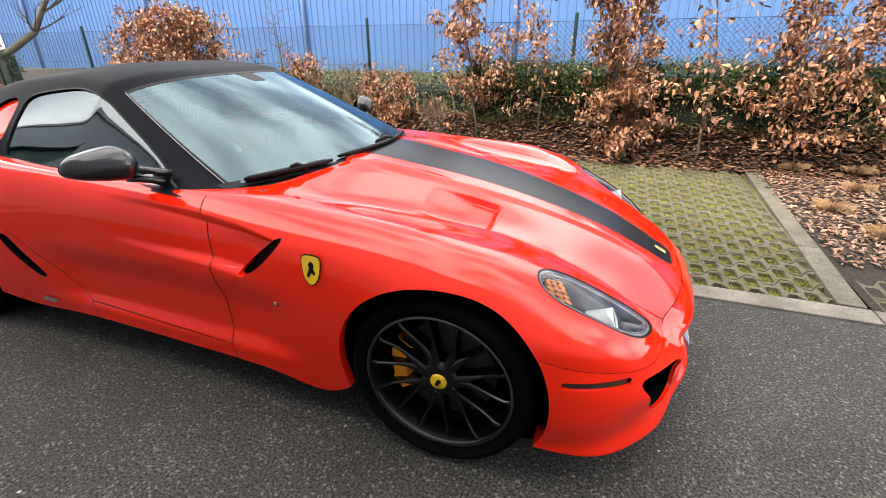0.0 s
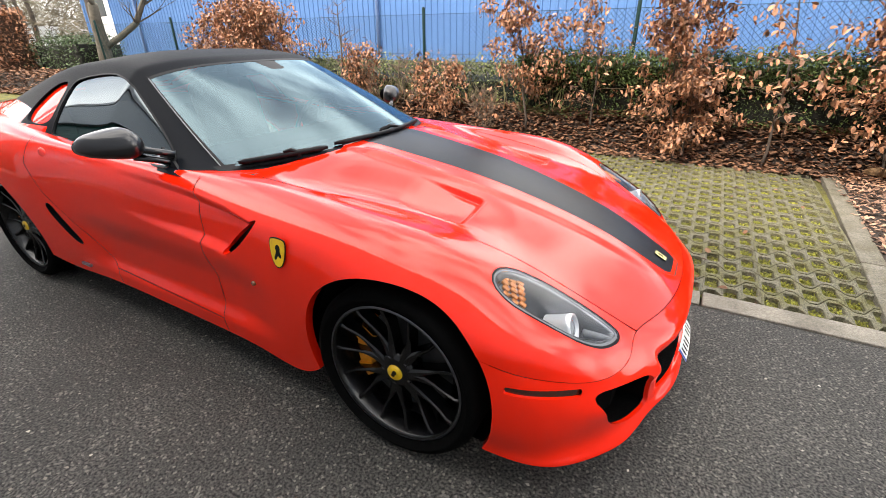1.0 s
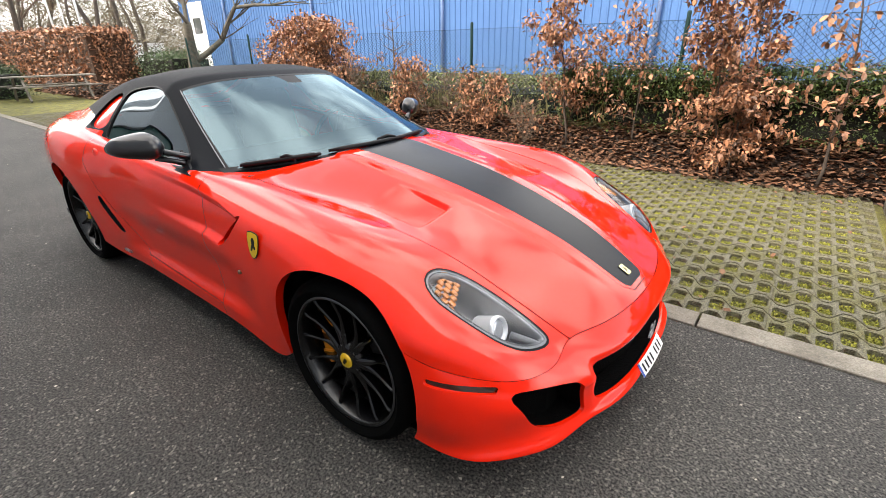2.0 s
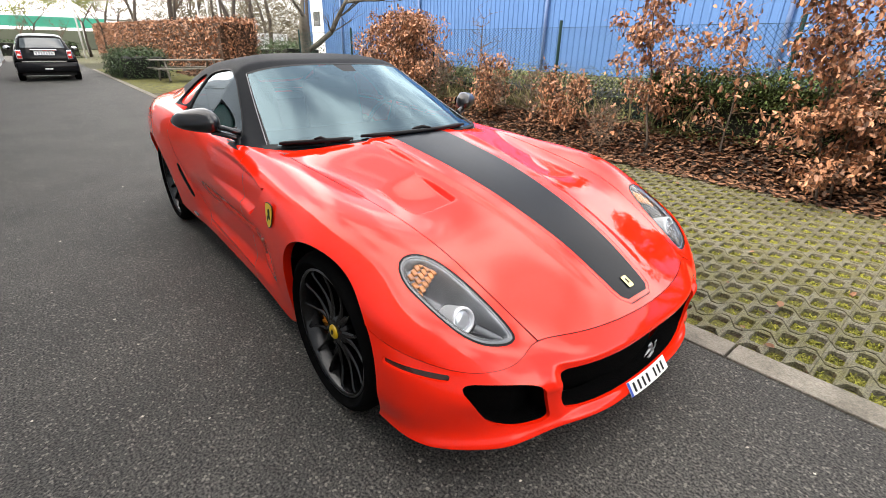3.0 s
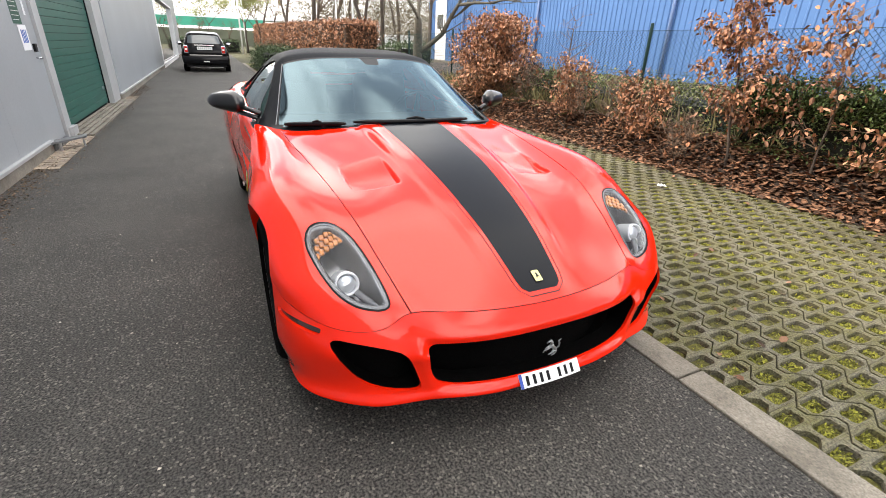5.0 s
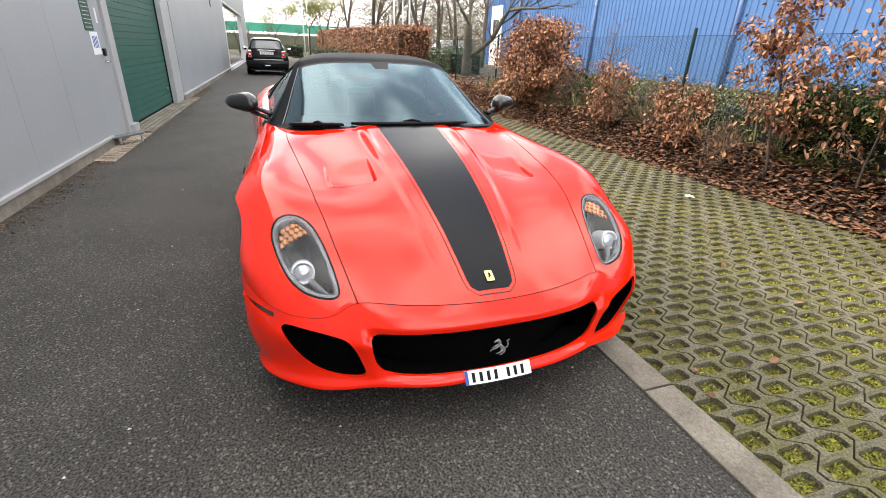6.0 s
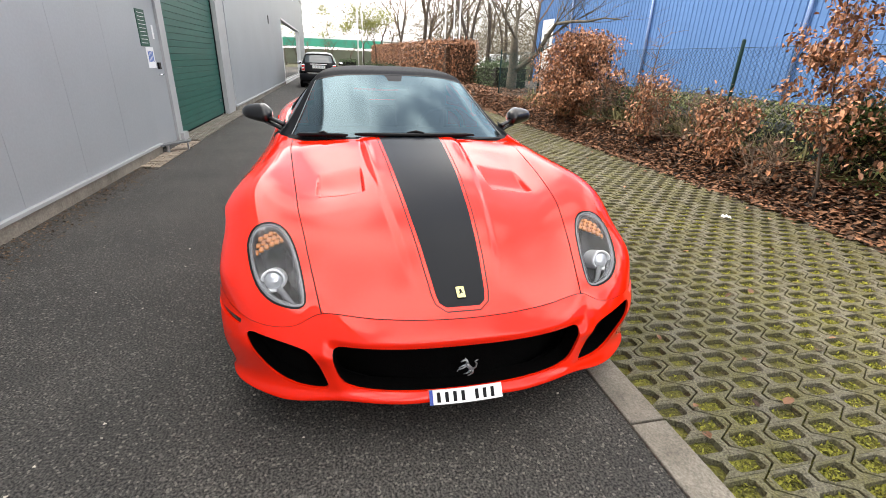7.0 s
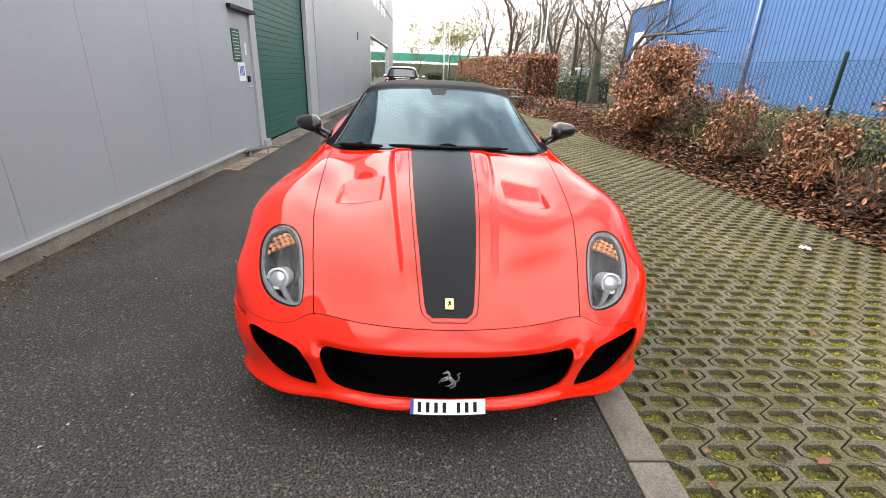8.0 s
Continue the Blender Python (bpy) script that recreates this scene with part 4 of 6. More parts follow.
wf = wheel(.25, .261, .328)
wf.name = "front_wheel"
wf.parent = car
wf.matrix_basis = pose(0, -TRACK, WHEEL_Z, 0, 8, 0)
wr = copy_thing(wf, pose(REAR, -.892, WHEEL_Z, 0, 30, 0))
wr.name = "rear_wheel"
wl = copy_thing(wf, pose(0, TRACK, WHEEL_Z, 0, 0, 180))
wl2 = copy_thing(wf, pose(REAR, .892, WHEEL_Z, 0, 40, 180))
wl.name, wl2.name = "front_wheel", "rear_wheel"
for w, flip in ((wf, 0), (wr, 0), (wl, 1), (wl2, 1)):
    hold = new("brake")
    hold.parent = car
    hold.matrix_basis = pose(w.matrix_basis.translation.x, w.matrix_basis.translation.y, WHEEL_Z, 0, 0, 180 if flip else 0)
    caliper(hold, *((2.55, 3.75) if not flip else (-.6, .6)))
# wheel wells
for x in (0.005, REAR):
    for s in (1, -1):
        bm = bmesh.new()
        lathe(bm, [(.384, .0), (.384, .40), (.001, .40)], 40, "y")
        for v in bm.verts:
            v.co = Vector((v.co.x + x, s * (.85 - v.co.y), v.co.z + HUB))
            v.co.z = max(v.co.z, .14)
        part("wheel_well", bm, BLACK, car, smooth=True)
# floor pan, unseen: it blocks light, the wide last plate under the nose
bm = bmesh.new()
box(bm, -3.5, -.45, -.84, .84, .185, .23)
box(bm, -.45, .70, -.48, .48, .15, .2)
box(bm, .38, .66, -.70, .70, .165, .195)
part("floor_pan", bm, BLACK, car)

# ---- headlamps ----
def upper_z(x, y):
    """The wing's height at a place."""
    d = (upper.p[:, 0] - x) ** 2 + (upper.p[:, 1] - y) ** 2
    k = np.argsort(d)[:4]
    w = 1 / (d[k] + 1e-8)
    return float((upper.p[k, 2] * w).sum() / w.sum())


for s in (1, -1):
    lampo = new("headlamp")
    attach(lampo, car, "clear-covered headlamp with projector and amber reflector")
    rim_t, face_t, _ = upper.split(lampface, lambda p, uv: -(lamp(p, uv) + .013))
    rim0, rim1, _ = upper.split(rim_t, lambda p, uv: -(lamp(p, uv) + .0065))
    upper.panel("lamp_seal", rim0, BLACK, lampo, (s,), lift=-.002)
    upper.panel("lamp_border", rim1, LAMPEDGE, lampo, (s,), lift=-.004)
    upper.panel("lamp_cover", np.concatenate([face_t, rim1]), LENS, lampo, (s,), lift=.0015)[0].visible_shadow = False
    # bucket: the same face sunk and shrunk
    ids, inv = np.unique(face_t, return_inverse=True)
    p = upper.p[ids].copy()
    dd = np.clip(-lamp(upper.p[ids], None) - .013, 0, 1)
    p[:, 2] -= .006 + .10 * ramp(dd, .006, .05)
    p[:, 0] -= .02 * ramp(dd, 0, .035)
    p[:, 1] *= s
    f = inv.reshape(-1, 3)
    raw("lamp_bucket", p, f if s > 0 else f[:, ::-1], LAMPGREY, lampo, "", True)
    bm = bmesh.new()
    lathe(bm, [(.044, -.06), (.044, -.02), (.045, .016), (.044, .024), (.038, .026), (.034, .014)], 32, "z")
    pr = part("projector", bm, mat("projector_silver", (.74, .75, .77), .32, .3), lampo, smooth=True)
    pr.matrix_basis = Matrix.Translation((.508, s * .690, .560)) @ Matrix.Rotation(radians(70), 4, "Y") @ Matrix.Rotation(0, 4, "Z")
    bm = bmesh.new()
    bmesh.ops.create_uvsphere(bm, u_segments=24, v_segments=12, radius=.034, matrix=Matrix.Diagonal((1, 1, .35, 1)))
    ln = part("projector_lens", bm, mat("lens_glass", (.62, .64, .67), .06, .6, coat=1.0), pr, smooth=True)
    ln.matrix_basis = Matrix.Translation((0, 0, .012))
    # amber reflector over the upper end, of small ribbed segments in two rows
    amber_t, _, _ = upper.split(face_t, lambda p, uv: np.maximum(p[:, 0] - .385 - (p[:, 1] - .72) * .5, lamp(p, uv) + .030))
    upper.panel("amber_reflector", amber_t, LAMPEDGE, lampo, (s,), lift=-.034)
    for row, x0 in enumerate((.318, .345, .372)):
        for k in range(6):
            yk = .655 + .006 * row + .0190 * k
            zk = upper_z(x0 + (yk - .72) * .5, yk) - .026
            boxpart("amber_segment", (-.013, .012, -.0088, .0088, -.008, .003), AMBER, lampo, bevel=.004,
                    m=Matrix.Translation((x0 + (yk - .72) * .5, s * yk, zk)) @ Matrix.Rotation(radians(29), 4, "Y"))
    # bright blade below the projector
    bm = bmesh.new()
    tube(bm, [(.555, s * .665, upper_z(.555, .665) - .03), (.60, s * .636, upper_z(.60, .636) - .018), (.628, s * .610, upper_z(.628, .61) - .012)], [.013, .011, .005], 8)
    part("light_guide", bm, LAMPEDGE, lampo, smooth=True)

# ---- door mirrors ----
for s in (1, -1):
    mir = new("door_mirror")
    attach(mir, car, "gloss black door mirror on a twin arm")
    bm = bmesh.new()
    rows = []
    for t in np.linspace(0, 1, 21):
        y = .855 + .205 * t
        r = (.45 + .55 * math.sin(math.pi / 2 * min(1, t / .30)) ** .8) * (1 - .50 * max(0, (t - .26) / .74) ** 1.5) * math.sqrt(1 - .85 * max(0, (t - .80) / .20) ** 2)
        cx, cz = -1.25 - .065 * t, .972 + .012 * t
        ring = []
        for a in np.linspace(0, 2 * math.pi, 25)[:-1]:
            c, d = math.cos(a), math.sin(a)
            ring.append(bm.verts.new((cx + (.085 if c > 0 else .045) * r * math.copysign(abs(c) ** .8, c), s * y, cz + (.074 * d if d > 0 else -.054 * abs(d) ** .7) * r)))
        rows.append(ring)
    for p, q in zip(rows, rows[1:]):
        for k in range(24):
            bm.faces.new((p[k], p[(k + 1) % 24], q[(k + 1) % 24], q[k]))
    bm.faces.new(rows[0])
    bm.faces.new(rows[-1][::-1])
    bmesh.ops.recalc_face_normals(bm, faces=bm.faces)
    part("mirror_shell", bm, CARBON, mir, smooth=True)
    bm = bmesh.new()
    for dz, dx in ((.018, .01), (-.018, .0)):
        tube(bm, [(-1.165 + dx, s * .775, .905 + dz), (-1.20 + dx, s * .83, .925 + dz), (-1.235 + dx, s * .90, .948 + dz)], [.017, .014, .015], 10)
    part("mirror_arm", bm, CARBON, mir, smooth=True)
    bm = bmesh.new()
    extruded(bm, [(-1.10, .865), (-1.24, .885), (-1.235, .945), (-1.16, .905)], 0, .012, lambda a, b, h: (a, s * (.797 - (b - .865) * .35 + h), b))
    part("mirror_foot", bm, BLACK, mir)
    bm = bmesh.new()
    bmesh.ops.create_circle(bm, cap_ends=True, segments=24, radius=1, matrix=Matrix.Translation((-1.327, s * .975, .984)) @ Matrix.Rotation(radians(90), 4, "Y") @ Matrix.Diagonal((.045, .088, 1, 1)))
    part("mirror_glass", bm, CHROME, mir)

# ---- plate and badges ----
plate = new("number_plate")
attach(plate, car, "white number plate bent round the bumper lip")


def bent(y, z):
    return Vector((.878 - .30 * y * y - (z - .186) * .75, y, z))


def plate_piece(name, y0, y1, z0, z1, h, material):
    bm = bmesh.new()
    ys = np.linspace(y0, y1, max(2, int((y1 - y0) / .015) + 2))
    fr = [[bm.verts.new(bent(y, z) + Vector((h, 0, 0))) for z in (z0, z1)] for y in ys]
    bk = [[bm.verts.new(bent(y, z) + Vector((h - .003, 0, 0))) for z in (z0, z1)] for y in ys]
    for i in range(len(ys) - 1):
        bm.faces.new((fr[i][0], fr[i + 1][0], fr[i + 1][1], fr[i][1]))
        for k in (0, 1):
            bm.faces.new((fr[i][k], bk[i][k], bk[i + 1][k], fr[i + 1][k]))
    part(name, bm, material, plate)


plate_piece("plate_face", -.141, .141, .186, .228, .002, WHITE)
plate_piece("plate_band", -.141, -.128, .186, .228, .0035, BLUEBAND)
for k, y in enumerate((-.116, -.085, -.054, -.023, .03, .061, .092)):
    plate_piece("plate_bar", y + .003, y + .016, .193, .221, .0035, BLACK)


def badge(name, outline, at, turn, label, thick=.002, inset=.92, face=YELLOW):
    b = new(name)
    attach(b, car, label)
    b.matrix_basis = Matrix.Translation(at) @ turn
    bm = bmesh.new()
    extruded(bm, outline, -.0015, thick * .6)
    part("badge_rim", bm, BLACK, b)
    bm = bmesh.new()
    extruded(bm, [(x * inset, y * inset) for x, y in outline], thick * .6, thick)
    part("badge_face", bm, face, b)
    bm = bmesh.new()
    sx = max(abs(x) for x, y in outline)
    extruded(bm, rounded([(-.45 * sx, -.6 * sx), (-.2 * sx, -.75 * sx), (.05 * sx, -.2 * sx), (.35 * sx, -.5 * sx), (.5 * sx, -.25 * sx), (.25 * sx, .1 * sx), (.35 * sx, .55 * sx), (0, .85 * sx), (-.3 * sx, .45 * sx), (-.1 * sx, .15 * sx)], 1), thick, thick + .001)
    part("badge_mark", bm, BLACK, b)


shield_shape = [(x * .88, y * .9) for x, y in rounded([(-.044, .052), (-.02, .060), (.02, .060), (.044, .052), (.042, 0), (.026, -.048), (0, -.066), (-.026, -.048), (-.042, 0)], 1)]
for s in (1, -1):
    turn = Matrix.Rotation(radians(90 - 7) if s < 0 else radians(-90 + 7), 4, "X") if s < 0 else Matrix.Rotation(radians(180), 4, "Z") @ Matrix.Rotation(radians(83), 4, "X")
    badge("shield_badge", shield_shape, (-.43, s * .932, .70), turn, "yellow enamel shield badge on the wing")
badge("nose_badge", rounded([(-.015, -.026), (0, -.026), (.015, -.026), (.017, -.024), (.017, .024), (.015, .026), (-.015, .026), (-.017, .024), (-.017, -.024)], 1), (.700, 0, .5535), Matrix.Rotation(radians(28), 4, "Y") @ Matrix.Rotation(radians(-90), 4, "Z") @ Matrix.Rotation(radians(180), 4, "Z"), "small pale yellow enamel badge on the stripe", .003, .95, PALEYELLOW)
# leaping silver emblem in the grille
bm = bmesh.new()
for pts, rr in (([(-1, 8), (3, 2), (8, -4), (13, -9)], (.0062, .0075, .0075, .0070)), ([(-14, 14), (-8, 17), (-2, 18), (1, 12), (0, 6)], (.0020, .0040, .0045, .0055, .0060)),
                ([(-1, 6), (-10, 3), (-17, -1), (-13, -7)], (.0040, .0030, .0024, .0018)), ([(0, 3), (-8, -3), (-19, -5), (-21, -10)], (.0040, .0030, .0022, .0016)),
                ([(10, -8), (5, -15), (0, -18), (-6, -18)], (.0060, .0042, .0026, .0018)), ([(13, -9), (14, -17), (8, -22), (3, -24)], (.0062, .0042, .0026, .0018)),
                ([(14, -7), (21, -3), (22, 6), (18, 12), (25, 16)], (.0030, .0030, .0036, .0030, .0014)), ([(-3, 19), (-5, 24)], (.0022, .0008))):
    tube(bm, [(.842, y * .0017, .318 + z * .0017) for y, z in pts], rr, 8)
part("grille_emblem", bm, SATIN, car, "small leaping silver emblem in the grille", True)
for s in (1, -1):
    boxpart("wing_lettering", (-2.07, -1.985, s * .905 - .006, s * .905 + .006, .245, .258), SATIN, car, "small silver lettering strip")
for s in (1, -1):
    bm = bmesh.new()
    lathe(bm, [(.0001, -.006), (.008, -.005), (.010, -.001), (.010, .008)], 16)
    rep = part("side_repeater", bm, mat("smoked_lens", (0.16, 0.05, 0.02), 0.2, coat=0.5), car, "tiny round side lamp", True)
    rep.matrix_basis = pose(-.62, s * .915, .52, 0, 0, 0 if s < 0 else 180)

# ---- hall front: door, roller door, window ----
boxpart("door_jamb", (-6.15, -5.90, WALL_Y - .2, WALL_Y - .02, 0, 3.4), CLADTRIM, hall)
boxpart("door_jamb", (-10.55, door_x0, WALL_Y - .2, WALL_Y - .02, 0, 3.4), CLADTRIM, hall)
bm = bmesh.new()
box(bm, -5.90, -5.0, WALL_Y - .2, WALL_Y - .002, 2.14, 3.4)
part("door_header", bm, CLAD, hall)
boxpart("door_canopy", (-6.0, -4.98, WALL_Y - .12, WALL_Y + .06, 2.10, 2.15), BLACK, hall)
door = thing("door_1", "plain grey steel door with notices on it", "door", kind="structure")
boxpart("door_leaf", (-5.89, -5.01, WALL_Y - .10, WALL_Y - .055, .05, 2.12), CLAD, door)
boxpart("door_sign", (-5.47, -5.16, WALL_Y - .053, WALL_Y - .045, 1.40, 1.85), SIGNGREEN, door, "dark green notice board")
for k in range(9):
    z = 1.812 - .046 * k
    boxpart("notice_line", (-5.44 + .02 * (k % 3), -5.20, WALL_Y - .0445, WALL_Y - .0425, z - .007, z), WHITE, door)
boxpart("paper_notice", (-5.58, -5.30, WALL_Y - .053, WALL_Y - .050, 1.12, 1.39), PAPER, door, "white paper notice")
for k in range(4):
    boxpart("notice_print", (-5.53 + .05 * k, -5.50 + .05 * k, WALL_Y - .0495, WALL_Y - .0480, 1.20, 1.34), PRINT, door)
boxpart("notice_strip", (-5.72, -5.66, WALL_Y - .053, WALL_Y - .050, 1.50, 1.68), PAPER, door)
boxpart("key_box", (-5.72, -5.64, WALL_Y - .055, WALL_Y - .03, 1.10, 1.19), BLACK, door)
bm = bmesh.new()
tube(bm, [(-5.66, WALL_Y - .055, 1.03), (-5.66, WALL_Y - .0, 1.03), (-5.54, WALL_Y - .0, 1.03)], [.012, .012, .011], 8)
part("door_handle", bm, CHROME, door, smooth=True)
roller = thing("door_2", "dark green sectional roller door, closed", "door", kind="structure")
rows = 32
for k in range(rows):
    z0 = .06 + (3.34 / rows) * k
    boxpart("door_slat", (door_x0 + .01, door_x1 - .01, WALL_Y - .17, WALL_Y - .13, z0 + .002, z0 + 3.34 / rows - .004), GREENDOOR, roller, bevel=.004)
boxpart("door_seal", (door_x0, door_x0 + .03, WALL_Y - .14, WALL_Y - .11, .03, 3.4), BLACK, roller)
boxpart("door_back", (door_x0, door_x1, WALL_Y - .19, WALL_Y - .172, 0, 3.4), BLACK, roller)
bm = bmesh.new()
lathe(bm, [(.0001, 0), (.03, 0), (.03, .02)], 12)
lock = part("door_lock", bm, SATIN, roller)
lock.matrix_basis = pose(door_x0 + .3, WALL_Y - .12, .35)
sill_ob = thing("door_sill", "ribbed concrete threshold below the roller door", "threshold", kind="structure")
for k in range(5):
    boxpart("sill_rib", (-10.5, -6.1, WALL_Y - .13 + .075 * k, WALL_Y - .07 + .075 * k, -.02, .035 - .004 * k), CONCRETE, sill_ob)
boxpart("door_corner_guard", (-6.24, -5.98, WALL_Y - .1, WALL_Y + .03, 0, .14), CLADTRIM, sill_ob)
scr = thing("door_scraper", "grey metal boot scraper by the steel door", "boot scraper")
bm = bmesh.new()
extruded(bm, [(-5.10, WALL_Y + .02), (-4.85, WALL_Y + .02), (-5.30, WALL_Y + .30), (-5.48, WALL_Y + .27)], .115, .135)
part("scraper_plate", bm, mat("dull_steel", (.16, .165, .17), .55, .5, var=.2, scale=10), scr)
bm = bmesh.new()
tube(bm, [(-5.05, WALL_Y + .07, 0.0), (-5.05, WALL_Y + .07, .12)], [.02, .02], 8)
part("scraper_leg", bm, GALV, scr)
bm = bmesh.new()
tube(bm, [(-5.35, WALL_Y + .25, 0.0), (-5.35, WALL_Y + .25, .12)], [.012, .012], 8)
part("scraper_leg", bm, GALV, scr)
rnd = random.Random(5)
strip = thing("brick_strip", "strip of worn bricks along the hall's foot", "paving", kind="structure")
brick_mat = mat("worn_brick", (0.36, 0.29, 0.22), 0.9, color2=(0.22, 0.18, 0.14), scale=8, bump=0.4, bscale=80, fine=0.3, rnd=0.2)
brick_me = None
for k in range(44):
    row, col = k % 2, k // 2
    x = -4.15 - .105 * col if col < 18 else -10.5 - .22 * (col - 18)
    if brick_me is None:
        bm = bmesh.new()
        box(bm, -.045, .045, -.055, .055, -.04, .012, .004)
        ob = part("brick", bm, brick_mat, strip)
        brick_me = ob.data
    else:
        ob = attach(new("brick", brick_me), strip)
    ob.matrix_basis = pose(x + rnd.uniform(-.004, .004), WALL_Y + .075 + .115 * row, rnd.uniform(-.004, .004), rnd.uniform(-1, 1), rnd.uniform(-1, 1), rnd.uniform(-2, 2))
win = thing("window_1", "large shop window with a white frame in the hall wall", "window", kind="structure")
WX0, WX1 = -36.0, -23.2
boxpart("window_pane", (WX0 + .08, WX1 - .08, WALL_Y - .12, WALL_Y - .11, .12, 2.92), mat("window_glass", (.03, .04, .04), .03, .0, spec=1.0, coat=1.0), win)
bm = bmesh.new()
box(bm, WX0, WX1, WALL_Y - .16, WALL_Y + .03, 2.92, 3.0)
box(bm, WX0, WX1, WALL_Y - .16, WALL_Y + .03, 0.0, .12)
for x in (WX0, WX1 - .1):
    box(bm, x + .02, x + .08, WALL_Y - .16, WALL_Y + .03, .12, 2.92)
part("window_frame", bm, WHITEPAINT, win)
for x in (-18.6,):
    boxpart("wall_slot", (x - .12, x + .12, WALL_Y - .02, WALL_Y + .012, 2.45, 2.75), BLACK, hall)
for k in range(4):
    boxpart("upper_window", (-26.2 - 2.2 * k, -25.2 - 2.2 * k, WALL_Y - .02, WALL_Y + .015, 4.6, 5.9), mat("dim_glass", (.08, .09, .10), .05, coat=1.0), hall)

# ---- kerb and edging ----
kerb = thing("kerb", "flush concrete kerb between asphalt and pavers", "kerb", kind="structure")
kerb_me = None
for k in range(-30, 9):
    if kerb_me is None:
        bm = bmesh.new()
        box(bm, .003, .994, KERB0, KERB1, -.15, .012, .006)
        ob = part("kerb_stone", bm, CONCRETE, kerb)
        kerb_me = ob.data
    else:
        ob = attach(new("kerb_stone", kerb_me), kerb)
    ob.matrix_basis = pose(.933 + k, 0, rnd.uniform(-.002, .002), 0, 0, rnd.uniform(-.15, .15))
edging = thing("edging", "concrete edging between pavers and mulch bed", "kerb", kind="structure")
for k in range(4):
    m = Matrix.Translation((1.86 + .041 * k, .862 + .9 * k, 0)) @ Matrix.Rotation(radians(-2.6), 4, "Z")
    boxpart("edging_stone", (-.085, .055, .003, .897, -.15, .014), EDGESTONE, edging, bevel=.006, m=m)

# ---- grass pavers: slabs of 0.6 by 0.4 m with staggered openings ----
def paver_slab():
    """Six rows of openings along x, two across; the long sides follow the openings' stagger."""
    bm = bmesh.new()
    j = .0065
    top, dep = 0.0, -.045
    for r in range(6):
        off = .05 if r % 2 else -.05
        for c in range(2):
            cx, cy = (r - 2.5) * .1, (c - .5) * .2 + off
            s = .05 if r % 2 == 0 else -.05
            hole = [(.037, .049), (.037, -.049), (.025, -.064), (-.025, -.064), (-.037, -.049), (-.037, .049), (-.025, .064), (.025, .064)]
            lo, hi = -.1 + j, .1 - j
            fx0, fx1 = -.05 + (.0008 if r == 0 else 0), .05 - (.0008 if r == 5 else 0)
            ring = [(fx1, hi + s), (fx1, lo + s), (.02, lo), (-.02, lo), (fx0, lo + s), (fx0, hi + s), (-.02, hi), (.02, hi)]
            o = [bm.verts.new((cx + x, cy + y, top - .003)) for x, y in ring]
            i = [bm.verts.new((cx + x, cy + y, top)) for x, y in [(a * .5 + p * .5, b * .5 + q * .5) for (a, b), (p, q) in zip(ring, hole)]]
            h = [bm.verts.new((cx + x, cy + y, top - .004)) for x, y in hole]
            d = [bm.verts.new((cx + x * .93, cy + y * .93, dep)) for x, y in hole]
            for k in range(8):
                n = (k + 1) % 8
                bm.faces.new((o[k], i[k], i[n], o[n]))
                bm.faces.new((i[k], h[k], h[n], i[n]))
                bm.faces.new((h[k], d[k], d[n], h[n]))
    bm.normal_update()
    bmesh.ops.remove_doubles(bm, verts=bm.verts, dist=.0006)
    bmesh.ops.recalc_face_normals(bm, faces=bm.faces)
    out = [e for e in bm.edges if e.is_boundary and max(v.co.z for v in e.verts) > -.02]
    ext = bmesh.ops.extrude_edge_only(bm, edges=out)
    for v in [g for g in ext["geom"] if isinstance(g, bmesh.types.BMVert)]:
        v.co.z = -.045
    return bm


pavers = thing("paving", "mossy concrete grass pavers with staggered openings", "paving", kind="structure")
slab_me = None
for gx in range(-38, 3):
    for gy in range(9):
        x, y = .33 + .6 * gx, 1.07 + .4 * gy
        if x > 1.75 + .055 * (y - .9) / .9 or x < -14.2 or y > 4.45:
            continue
        if slab_me is None:
            ob = part("paver", paver_slab(), PAVER, pavers)
            slab_me = ob.data
        else:
            ob = attach(new("paver", slab_me), pavers)
        ob.matrix_basis = pose(x, y, .003 + rnd.uniform(-.001, .001), rnd.uniform(-.2, .2), rnd.uniform(-.14, .14), rnd.uniform(-.12, .12))
for gx in range(3):
    ob = attach(new("paver", slab_me), pavers)
    ob.matrix_basis = pose(2.30 + .6 * gx, 1.07, .002, 0, 0, -1)


